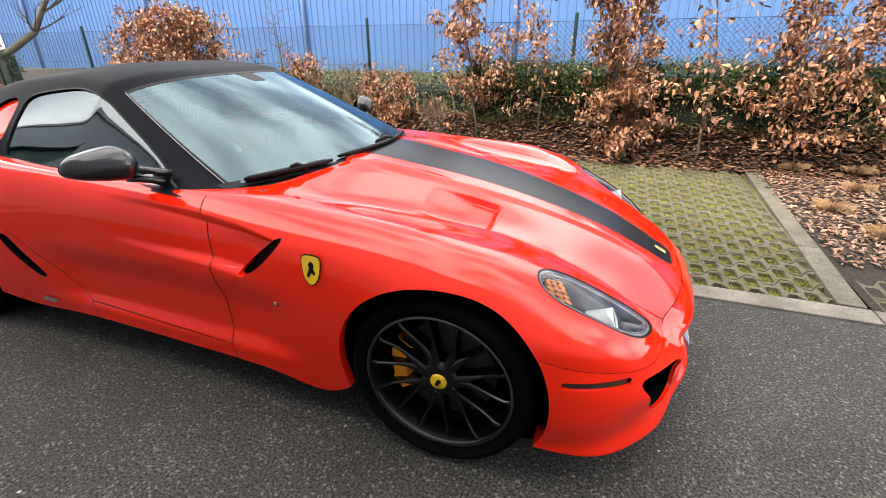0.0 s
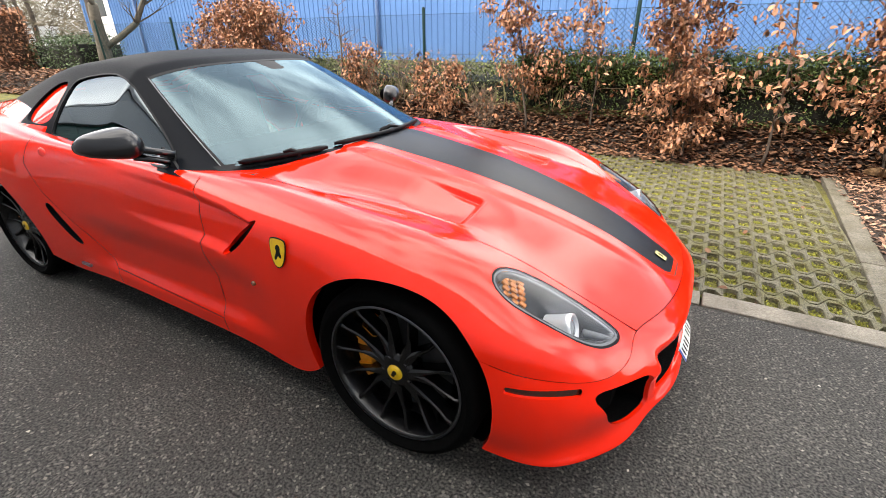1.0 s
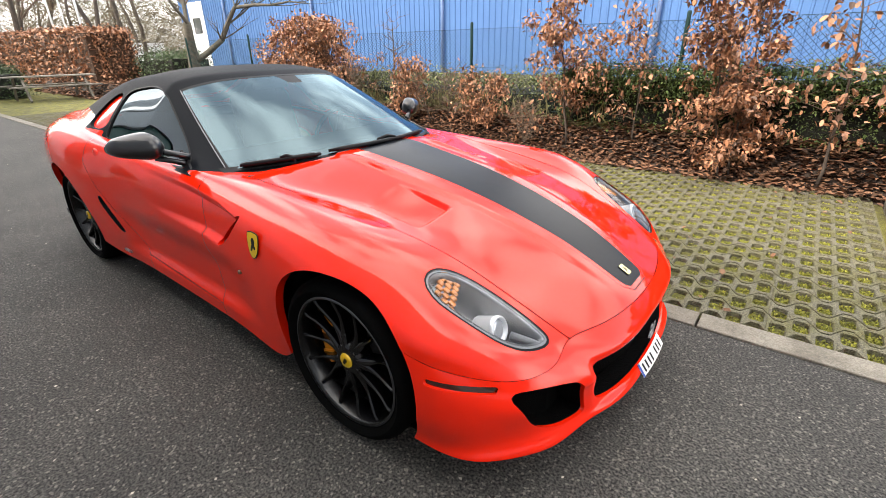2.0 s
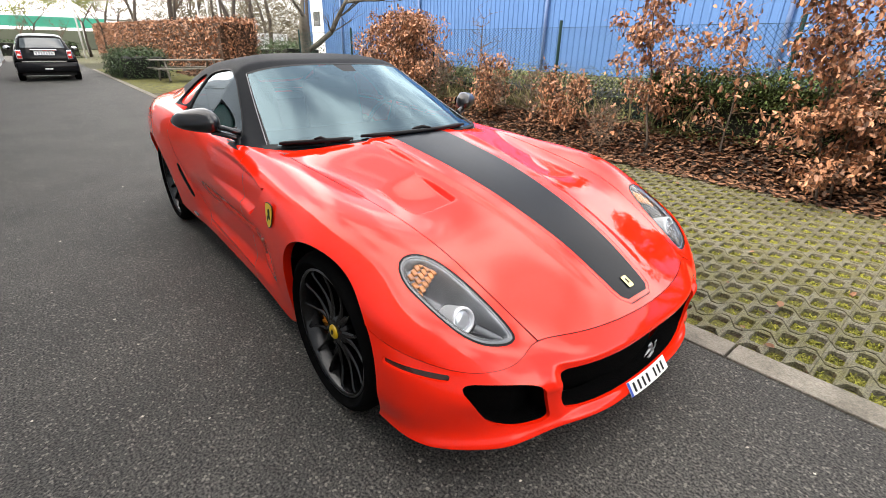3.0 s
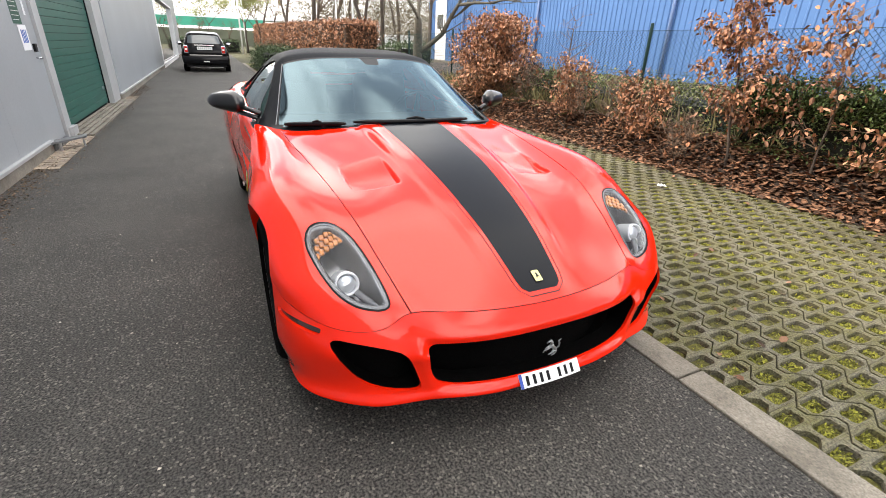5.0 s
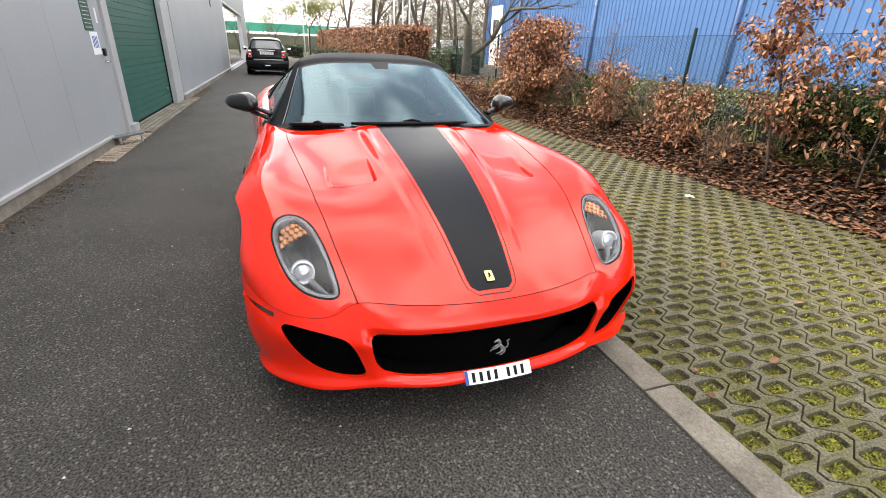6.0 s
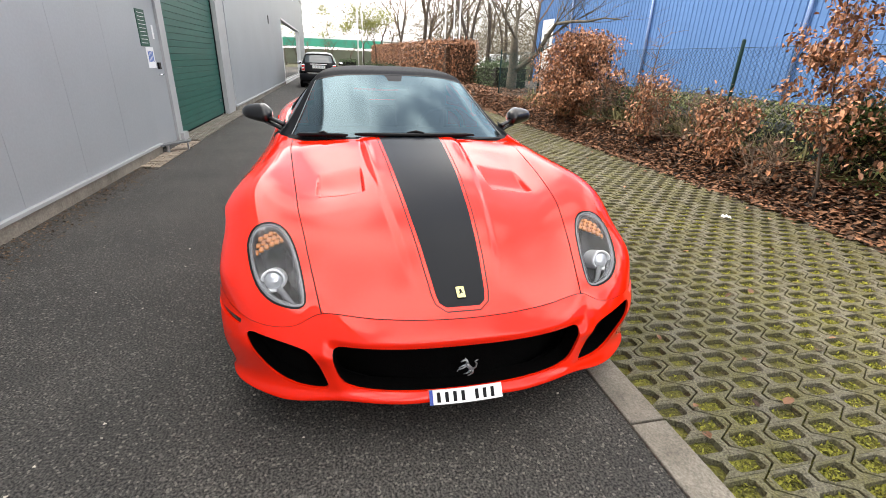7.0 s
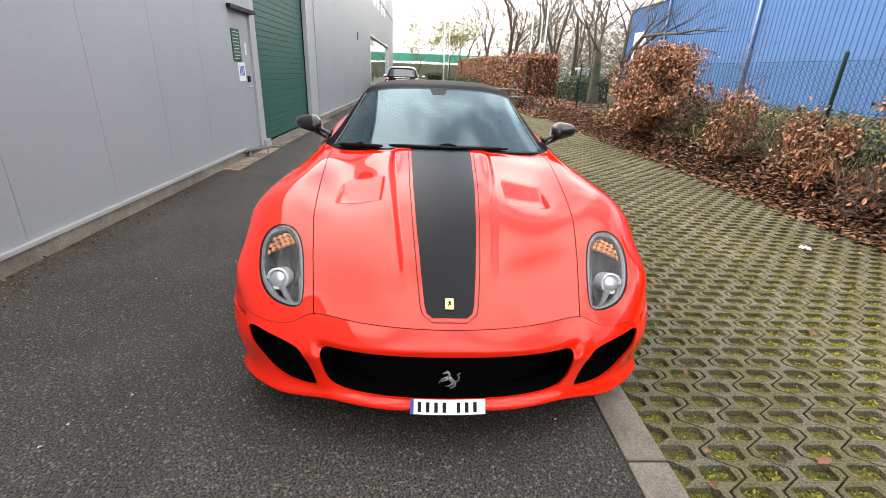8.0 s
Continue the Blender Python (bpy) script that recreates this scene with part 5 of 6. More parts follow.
# ---- leaves, chips, blades in numbers ----
def leaf_cloud(pos, size, seed, droop=0.4, fold=.35, wide=.58, flat=False, oval=False):
    """Folded leaves at the places given, oval or pointed: verts and faces."""
    r = np.random.RandomState(seed)
    n = len(pos)
    a = r.uniform(0, 2 * np.pi, n)
    tilt = r.normal(0, .25, n) if flat else r.uniform(-1.2, .6, n) - droop
    d = np.stack([np.cos(a) * np.cos(tilt), np.sin(a) * np.cos(tilt), np.sin(tilt)], 1)
    s0 = np.stack([-np.sin(a), np.cos(a), r.normal(0, .15 if flat else .5, n)], 1)
    s0 /= np.linalg.norm(s0, axis=1, keepdims=True)
    up = np.cross(d, s0)
    ln = size * r.uniform(.6, 1.25, (n, 1))
    w = ln * wide * .5
    f = fold * r.uniform(.3, 1.4, (n, 1))
    curl = up * ln * r.uniform(-.22, .12, (n, 1))
    base, tip = pos, pos + d * ln + curl
    if not oval:
        mid = pos + d * ln * .45
        v = np.stack([base, mid + s0 * w + up * w * f, tip, mid - s0 * w + up * w * f], 1).reshape(-1, 3)
        k = np.arange(n)[:, None] * 4
        return v, np.concatenate([k + np.array([[0, 1, 2]]), k + np.array([[0, 2, 3]])])
    m1, m2 = pos + d * ln * .27, pos + d * ln * .70 + curl * .45
    v = np.stack([base, m1 + s0 * w * .92 + up * w * f, m2 + s0 * w * .85 + up * w * f, tip, m2 - s0 * w * .85 + up * w * f, m1 - s0 * w * .92 + up * w * f], 1).reshape(-1, 3)
    k = np.arange(n)[:, None] * 6
    return v, np.concatenate([k + np.array([[0, 1, 2, 3]]), k + np.array([[0, 3, 4, 5]])])


def bush(name, at, height, spread, leaves, seed, label, size=.075, stems=1, bare=False, lean=(0, 0), material=None, low=.12, reach=.55, group="", thick=1.0):
    """A shrub with a bent stem or several, side branches and dry leaves hanging from them."""
    r = random.Random(seed)
    t = thing(name, label, "shrub", (at[0], at[1], bank(at[0], at[1]) - .03), group)
    bm_t, bm_b = bmesh.new(), bmesh.new()
    spots = []
    for s in range(stems):
        a0 = r.uniform(0, 6.28)
        p = Vector((0.1 * s * math.cos(a0), 0.1 * s * math.sin(a0), -.05))
        d = Vector((lean[0] + (.25 * math.cos(a0) if stems > 1 else 0), lean[1] + (.2 * math.sin(a0) if stems > 1 else 0), 1)).normalized()
        n = 9
        pts, rad = [p.copy()], [(.008 + .0036 * height / stems ** .5) * thick]
        for i in range(n):
            d = (d + Vector((r.uniform(-.16, .16), r.uniform(-.16, .16), .06))).normalized()
            p = p + d * height / n * r.uniform(.85, 1.1)
            pts.append(p.copy())
            rad.append(rad[0] * (1 - .85 * (i + 1) / n))
        tube(bm_t, pts, rad, 7)
        for i in range(1, n + 1):
            h = i / n
            if h < low:
                continue
            for b in range(r.randint(2, 4)):
                ang = r.uniform(0, 6.28)
                ln = spread * reach * (1.15 - .75 * h) * r.uniform(.5, 1.25)
                q = pts[i].copy()
                e = Vector((math.cos(ang), math.sin(ang), r.uniform(.1, .8))).normalized()
                bp, br = [q.copy()], [max(.004, rad[i] * .55)]
                for k in range(5):
                    e = (e + Vector((r.uniform(-.3, .3), r.uniform(-.3, .3), r.uniform(-.22, .2)))).normalized()
                    q = q + e * ln / 5
                    bp.append(q.copy())
                    br.append(br[0] * (1 - .16 * (k + 1)))
                    spots += [(q + Vector((r.gauss(0, .05), r.gauss(0, .05), r.gauss(0, .05)))) for _ in range(2)]
                    if r.random() < .6:
                        w = q + Vector((r.uniform(-.16, .16), r.uniform(-.16, .16), r.uniform(-.05, .14)))
                        tube(bm_b, [q, (q + w) / 2 + Vector((0, 0, .01)), w], [.003, .0025, .0015], 4, False)
                        spots += [w, (q + w) / 2]
                tube(bm_b, bp, br, 5, False)
    tagged(part("stem_clump" if stems > 1 else "trunk", bm_t, BARK, t, smooth=True), kind="stuff" if stems > 1 else "")
    tagged(part("twig_work", bm_b, TWIG, t), kind="stuff")
    if leaves:
        rs = np.random.RandomState(seed)
        sp = np.array([tuple(v) for v in spots])
        pos = sp[rs.randint(0, len(sp), leaves)] + rs.normal(0, .045, (leaves, 3))
        v, f = leaf_cloud(pos, size, seed, oval=True, wide=.62)
        raw("crown", v, f, material or BEECH, t)
    return t


BROWN = "beech shrub with dry copper-brown leaves by the fence"
bush("beech_shrub", (-7.2, 4.45, .1), 1.68, 2.75, 16000, 1, "dense beech shrub with dry copper leaves", .062, stems=5, reach=.42, low=.05)
bush("beech_shrub", (-4.45, 4.5, .15), .98, .6, 1700, 2, BROWN, .052, stems=2)
bush("beech_shrub", (-2.78, 4.38, .15), .86, .58, 1700, 3, BROWN, .054, stems=2)
bush("beech_shrub", (-1.42, 4.35, .1), 2.6, 1.5, 4700, 4, BROWN, .054, stems=1, lean=(.08, -.05))
bush("beech_shrub", (.60, 4.2, .08), 2.1, 1.0, 6400, 5, BROWN, .057, stems=2, reach=.5, low=.1)
bush("beech_shrub", (-.55, 4.4, .1), 1.6, 1.3, 480, 15, BROWN, .062, stems=1)
bush("beech_shrub", (1.38, 4.2, .1), 2.6, 1.4, 420, 6, "thin, nearly bare shrub by the fence", .075, stems=1)
bush("beech_shrub", (2.45, 4.2, .1), 2.05, 1.7, 5000, 7, BROWN, .060, stems=2, reach=.5)
bush("beech_shrub", (3.7, 4.2, .1), 2.05, 1.7, 5000, 8, BROWN, .060, stems=2, reach=.5)
bush("bare_sapling", (-4.95, 4.6, .12), 1.6, 1.25, 0, 10, "bare grey sapling by the fence", stems=1, thick=2.0)
bush("bare_sapling", (-5.9, 4.5, .12), .7, .8, 40, 11, "low tangle of bare twigs", stems=3)
bush("bare_sapling", (-3.6, 4.5, .12), .75, .9, 40, 13, "low tangle of bare twigs", stems=4)
bush("bare_sapling", (-2.0, 4.3, .12), .6, .8, 60, 14, "low tangle of bare twigs", stems=3)


def hedge(name, x0, x1, y0, y1, z0, z1, leaves, size, material, seed, label, core, rough=.06, z1b=None, thin=0.0, deep=.09):
    """A clipped hedge: leaves over all faces of an added core, coloured as inner shade."""
    t = thing(name, label, "hedge")
    rs = np.random.RandomState(seed)
    zt = lambda x: z1 + ((z1b if z1b is not None else z1) - z1) * (x - x1) / (x0 - x1)
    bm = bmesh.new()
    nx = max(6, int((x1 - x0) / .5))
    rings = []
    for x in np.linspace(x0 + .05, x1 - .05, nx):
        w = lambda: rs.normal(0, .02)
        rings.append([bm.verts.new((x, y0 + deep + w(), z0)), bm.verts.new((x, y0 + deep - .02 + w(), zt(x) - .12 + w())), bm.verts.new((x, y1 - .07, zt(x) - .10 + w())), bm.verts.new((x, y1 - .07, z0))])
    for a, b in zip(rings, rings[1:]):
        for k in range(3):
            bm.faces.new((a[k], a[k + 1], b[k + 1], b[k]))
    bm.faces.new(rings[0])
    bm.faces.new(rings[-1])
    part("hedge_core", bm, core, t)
    L, H, D = x1 - x0, z1 - z0, y1 - y0
    area = np.array([L * H, L * D, H * D, H * D, L * H * .25])
    face = rs.choice(5, leaves, p=area / area.sum())
    u, v, n = rs.uniform(0, 1, leaves), rs.uniform(0, 1, leaves), np.abs(rs.normal(0, rough, leaves)) - .03
    x = np.where(face < 2, x0 + L * u, np.where(face == 2, x0 - n, np.where(face == 3, x1 + n, x0 + L * u)))
    y = np.where(face == 0, y0 - n, np.where(face == 4, y1 + n, y0 + D * v))
    top = np.array([zt(a) for a in x])
    z = np.where(face == 1, top + n, z0 + (top - z0) * np.where(face < 2, v, u))
    z = np.where(face >= 2, z0 + (top - z0) * v, z)
    # thin lifts low leaves to the top, so the shade-coloured core shows below
    z = np.where((z < z0 + (top - z0) * .6) & (rs.uniform(0, 1, leaves) < thin), top - np.abs(rs.normal(0, .14, leaves)), z)
    y = np.where((face == 2) | (face == 3), y0 + D * u, y)
    vv, ff = leaf_cloud(np.stack([x, y, z], 1), size, seed, .1)
    raw("hedge_leaves", vv, ff, material, t)
    return t


WILD = mat("wild_growth", (.125, .14, .05), .9, isl=.6)
# near-black and dark brown put the shade between leaves into the core's colour
SHADECORE = mat("hedge_inner_shade", (.008, .009, .006), .95, var=.3, scale=6)
BROWNSHADE = mat("beech_inner_shade", (.06, .032, .018), .95, var=.3, scale=6)
hedge("clipped_hedge", -1.6, 7.5, 4.50, 4.82, .38, 1.11, 64000, .036, YEW, 21, "clipped dark green evergreen hedge before the fence", SHADECORE, .07, thin=.74, deep=.15)
hedge("rough_growth", -8.5, -1.5, 4.95, 5.7, .36, .84, 10000, .06, WILD, 28, "rough greyish green growth along the fence", SHADECORE, .12)
hedge("beech_hedge", -66, -20.2, 4.6, 6.0, 0, 2.2, 16000, .17, BEECH, 22, "long clipped beech hedge with dry brown leaves", BROWNSHADE, .08, 2.9)
hedge("beech_hedge", -21.2, -19.9, 5.0, 6.1, 0, 2.15, 4200, .12, BEECH, 23, "end block of the dry brown beech hedge", BROWNSHADE, .1)
hedge("evergreen_bush", -25, -20.8, 1.1, 2.7, 0, .85, 5200, .09, DARKLEAF, 24, "low dark green shrub beside the road", SHADECORE, .16)
hedge("evergreen_bush", -19.8, -16.8, 6.0, 7.4, 0, 1.25, 3600, .09, DARKLEAF, 25, "low dark green shrub behind the hedge", SHADECORE, .14)
hedge("low_hedge", -60, -54, -6.0, -1.6, 0, 1.1, 1500, .2, DARKLEAF, 26, "low clipped green hedge at the yard's end", SHADECORE, .1)
hedge("low_hedge", -57, -53, .3, 2.0, 0, 1.0, 900, .2, DARKLEAF, 27, "low clipped green hedge at the yard's end", SHADECORE, .1)

rs = np.random.RandomState(30)
n = 11000
bx, by = rs.uniform(-10, -.8, n), rs.uniform(4.55, 5.9, n)
clump = np.array([noise.noise((a * 1.3, b * 1.3, 11)) for a, b in zip(bx, by)])
keep = clump + rs.normal(0, .2, n) > -.1
bx, by = bx[keep], by[keep]
bz = np.array([bank(a, b) for a, b in zip(bx, by)])
v, f = leaf_cloud(np.stack([bx, by, bz], 1), .34, 29, droop=-1.1, wide=.035)
tagged(raw("wild_brush", v, f, BRUSH), "tangle of olive and straw-coloured stalks along the fence", "brush", kind="stuff")

# fallen leaves, mulch, moss blades
rs = np.random.RandomState(31)
n = 52000
lx, ly = rs.uniform(-14, 6, n), 3.98 + np.abs(rs.normal(0, .52, n))
keep = (rs.uniform(0, 1, n) < np.clip((ly - 3.98) * 3.0, .10, 1)) & (ly < 5.8)
lx, ly = lx[keep], ly[keep]
lz = np.array([bank(a, b) for a, b in zip(lx, ly)]) + rs.uniform(-.005, .03, len(lx))
v, f = leaf_cloud(np.stack([lx, ly, lz], 1), .072, 32, flat=True, oval=True)
n = 9000
lx, ly = rs.uniform(-25, -13.5, n), 3.7 + np.abs(rs.normal(0, 1.3, n))
lz = np.array([bank(a, b) for a, b in zip(lx, ly)]) + rs.uniform(-.005, .02, n)
v2, f2 = leaf_cloud(np.stack([lx, ly, lz], 1), .12, 38, flat=True, oval=True)
v, f = np.concatenate([v, v2]), np.concatenate([f, f2 + len(v)])
tagged(raw("leaf_litter", v, f, LITTER), "brown fallen leaves over the planting bed", "leaves", kind="stuff")
n = 16000
mx, my = rs.uniform(1.98, 6.5, n), rs.uniform(.95, 4.8, n)
keep = (my > 1.5) | (mx > 2.6 + rs.uniform(0, 1.2, n))
mx, my = mx[keep], my[keep]
v, f = leaf_cloud(np.stack([mx, my, .012 + rs.uniform(-.006, .02, len(mx))], 1), .062, 33, flat=True, wide=.42)
tagged(raw("bark_mulch", v, f, MULCH), "brown bark chips in the bed", "mulch", kind="stuff")
n = 230000
gx = np.round(rs.uniform(-90, 22, n))
gx = np.where(rs.uniform(0, 1, n) < .55, np.round(rs.uniform(-22, 16, n)), gx)
row = gx
col = np.round(rs.uniform(0, 17, n))
bx = .38 + .1 * row
by = .92 + .2 * col + np.where(row % 2 == 0, .1, 0.0)
patch = np.array([noise.noise((a * .9, b * .9, 7)) for a, b in zip(bx, by)])
keep = (bx < 1.75) & (patch + rs.normal(0, .25, n) + .22 * np.clip(by - 1.6, -.4, 1.2) > -.16) & (by < 4.4)
bx, by = bx[keep] + rs.uniform(-.035, .035, keep.sum()), by[keep] + rs.uniform(-.05, .05, keep.sum())
v, f = leaf_cloud(np.stack([bx, by, np.full(len(bx), -.026) + rs.uniform(-.003, .007, len(bx))], 1), .0185, 34, droop=-.4, wide=.5)
tagged(raw("paver_moss", v, f, GRASSBLADE), "moss and short grass in the paver openings", "grass", kind="stuff")
n = 900
sx, sy = rs.uniform(-9, 1.7, n), rs.uniform(.95, 4.3, n)
keep = rs.uniform(0, 1, n) < .12 + .88 * np.clip((sy - 3.3) / .8, 0, 1) ** 2
v, f = leaf_cloud(np.stack([sx[keep], sy[keep], np.full(keep.sum(), .012)], 1), .055, 35, flat=True, oval=True)
tagged(raw("stray_leaves", v, f, LITTER), "stray brown leaves on the pavers", "leaves", kind="stuff")
n = 5200
sx = rs.uniform(-14, 3.5, n)
sy = WALL_Y + .03 + np.abs(rs.normal(0, .15, n))
v, f = leaf_cloud(np.stack([sx, sy, np.full(n, .006)], 1), .03, 36, flat=True)
tagged(raw("wall_debris", v, f, mat("gutter_dirt", (.105, .072, .046), .95, isl=.9)), "small dry debris along the hall's foot", "debris", kind="stuff")
n = 420
gx, gy = rs.uniform(-14, 3.5, n), rs.uniform(WALL_Y + .3, KERB0, n)
v, f = leaf_cloud(np.stack([gx, gy, np.full(n, .004)], 1), .016, 37, flat=True, wide=.8)
tagged(raw("road_grit", v, f, mat("road_grit", (.34, .31, .26), .9, isl=.9)), "small pale chips and grit on the asphalt", "debris", kind="stuff")
for k, (x, y, r0) in enumerate(((2.36, 2.80, .19), (2.50, 2.14, .18), (2.42, 4.22, .17), (3.02, 4.26, .20), (2.82, 3.60, .16), (3.3, 3.1, .17), (3.2, 2.0, .17))):
    t = thing("grass_tuft", "dry tawny grass tuft in the mulch", "grass", (x, y, bank(x, y) if y > 3.9 else 0), "dry tufts in the mulch")
    rs2 = np.random.RandomState(40 + k)
    bm = bmesh.new()
    for _ in range(300):
        a, s, h = rs2.uniform(0, 6.28), rs2.uniform(.2, 1), rs2.uniform(.02, .09)
        b = Vector((math.cos(a) * r0 * .35 * s, math.sin(a) * r0 * .35 * s, 0))
        e = Vector((math.cos(a) * r0 * s, math.sin(a) * r0 * s, h))
        sd = Vector((-math.sin(a), math.cos(a), 0)) * .0020
        q = [bm.verts.new(b - sd), bm.verts.new(b + sd), bm.verts.new((b + e) / 2 + Vector((0, 0, .04)) + sd), bm.verts.new(e), bm.verts.new((b + e) / 2 + Vector((0, 0, .04)) - sd)]
        bm.faces.new(q)
    part("blade_clump", bm, DRYGRASS, t)
litter = thing("crumpled_paper", "small crumpled white paper on the pavers", "litter", (-1.41, 3.31, .012))
bm = bmesh.new()
g = [[bm.verts.new((a * .015, b * .013, rs.uniform(0, .03))) for b in range(-2, 3)] for a in range(-3, 4)]
for a in range(6):
    for b in range(4):
        bm.faces.new((g[a][b], g[a + 1][b], g[a + 1][b + 1], g[a][b + 1]))
part("paper", bm, PAPER, litter)
stone = thing("field_stone", "pale grey field stone in the bed", "stone", (-7.0, 5.35, .22))
bm = bmesh.new()
bmesh.ops.create_icosphere(bm, subdivisions=3, radius=.16)
for v_ in bm.verts:
    v_.co *= 1 + .22 * noise.noise(v_.co * 6)
    v_.co.z *= .7
part("stone", bm, mat("pale_stone", (.42, .42, .40), .9, var=.2, scale=10, bump=.4, bscale=40), stone, smooth=True)

# ---- chain-link fence ----
fence = thing("fence", "dark green chain-link fence", "fence")
post_me = None
for k in range(-4, 4):
    if post_me is None:
        bm = bmesh.new()
        tube(bm, [(0, 0, 0), (0, 0, 1.74), (0, 0, 1.76)], [.024, .024, .018], 10)
        ob = part("post", bm, FENCEGREEN, fence, smooth=True)
        post_me = ob.data
    else:
        ob = attach(new("post", post_me), fence)
    ob.matrix_basis = pose(-.25 + 3.13 * k if k > -3 else -.45 + 3.13 * k, 4.85, 0)
bm = bmesh.new()
fx0, fx1, fz0, fz1 = -13.0, 9.2, .12, 1.66
st, wr = .066, .0017
h = fz1 - fz0
for s in (1, -1):
    for k in range(int((fx1 - fx0 + h) / st)):
        xa = fx0 - h + st * k
        za, xb, zb = fz0, xa + h, fz1
        if xa < fx0:
            za, xa = fz0 + (fx0 - xa), fx0
        if xb > fx1:
            zb, xb = fz1 - (xb - fx1), fx1
        if zb <= za:
            continue
        p, q = (xa, za), (xb, zb)
        if s < 0:
            p, q = (fx0 + fx1 - xa, za), (fx0 + fx1 - xb, zb)
        y = 4.85 + .002 * s
        vs = [bm.verts.new((a + wr * dx, y + wr * dy, b + wr * dz)) for a, b in (p, q) for dx, dy, dz in ((s * -1, 0, 1), (0, -1.4, 0), (s, 0, -1))]
        for i in range(3):
            bm.faces.new((vs[i], vs[(i + 1) % 3], vs[3 + (i + 1) % 3], vs[3 + i]))
part("wire_mesh", bm, FENCEGREEN, fence)
for z in (1.66, 1.1, .5):
    bm = bmesh.new()
    tube(bm, [(fx0, 4.845, z), (fx1, 4.845, z)], [.003, .003], 5)
    part("tension_wire", bm, FENCEGREEN, fence)

# ---- blue hall ----
blue = thing("blue_hall", "long blue ribbed-metal hall behind the fence", "building")
BY, BX0, BX1, BZ = 16.0, -36.8, 16.0, 6.3
bm = bmesh.new()
x = BX0
prof = [(0, 0), (.19, 0), (.215, .035), (.265, .035), (.29, 0)]
pts = []
while x < BX1:
    pts += [(x + a, BY - b) for a, b in prof[:-1]]
    x += .29
lo = [bm.verts.new((a, b, .30)) for a, b in pts]
hi = [bm.verts.new((a, b, BZ)) for a, b in pts]
for k in range(len(pts) - 1):
    bm.faces.new((lo[k], lo[k + 1], hi[k + 1], hi[k]))
part("wall", bm, BLUECLAD, blue)
bm = bmesh.new()
y = BY
pts = []
while y < BY + 26:
    pts += [(BX0 - b, y + a) for a, b in prof[:-1]]
    y += .29
lo = [bm.verts.new((a, b, .30)) for a, b in pts]
hi = [bm.verts.new((a, b, BZ)) for a, b in pts]
for k in range(len(pts) - 1):
    bm.faces.new((lo[k], hi[k], hi[k + 1], lo[k + 1]))
part("end_wall", bm, BLUECLAD, blue)
boxpart("base_strip", (BX0, BX1, BY - .06, BY + .1, 0, .31), CONCRETE, blue)
boxpart("roof", (BX0 - .1, BX1, BY - .1, BY + 26, BZ, BZ + .3), CLADTRIM, blue)
for x in (-21.5, -12.5, -3.5, 5.5, -30.5):
    bm = bmesh.new()
    tube(bm, [(x, BY - .12, .3), (x, BY - .12, BZ)], [.07, .07], 10)
    part("rain_pipe", bm, mat("pipe_blue", (.16, .24, .42), .45, .2, var=.1, scale=4) if x == -21.5 else bpy.data.materials["pipe_blue"], blue, smooth=True)
boxpart("white_door", (-35.4, -33.4, BY - .05, BY + .05, .3, 4.6), WHITEPAINT, blue)
boxpart("door_window", (-35.0, -33.9, BY - .06, BY - .05, 2.6, 3.6), bpy.data.materials["dim_glass"], blue)

# ---- picnic table ----
table = thing("picnic_table", "weathered wooden picnic table with benches", "picnic table", (-19.2, 3.0, 0))
for k in range(4):
    boxpart("table_plank", (-.36 + .18 * k, -.19 + .18 * k, -1.25, 1.25, .71, .75), WOODGREY, table, bevel=.005)
for x in (-.72, .55):
    boxpart("bench_plank", (x, x + .22, -1.25, 1.25, .42, .46), WOODGREY, table, bevel=.005)
for y in (-.85, .85):
    boxpart("cross_beam", (-.75, .78, y - .03, y + .03, .36, .42), WOODGREY, table)
    for s in (1, -1):
        boxpart("leg", (-.045, .045, -.03, .03, 0, .82), WOODGREY, table, m=Matrix.Translation((s * .62, y + .06 * s, 0)) @ Matrix.Rotation(radians(-s * 31), 4, "Y"))

# ---- black hatchback: its tail faces the camera ----
mini = thing("hatchback_car", "small black hatchback seen from behind", "car", (-20.55, -1.12, 0))
mini.matrix_basis = pose(-20.55, -1.12, 0) @ Matrix.Scale(1.07, 4)
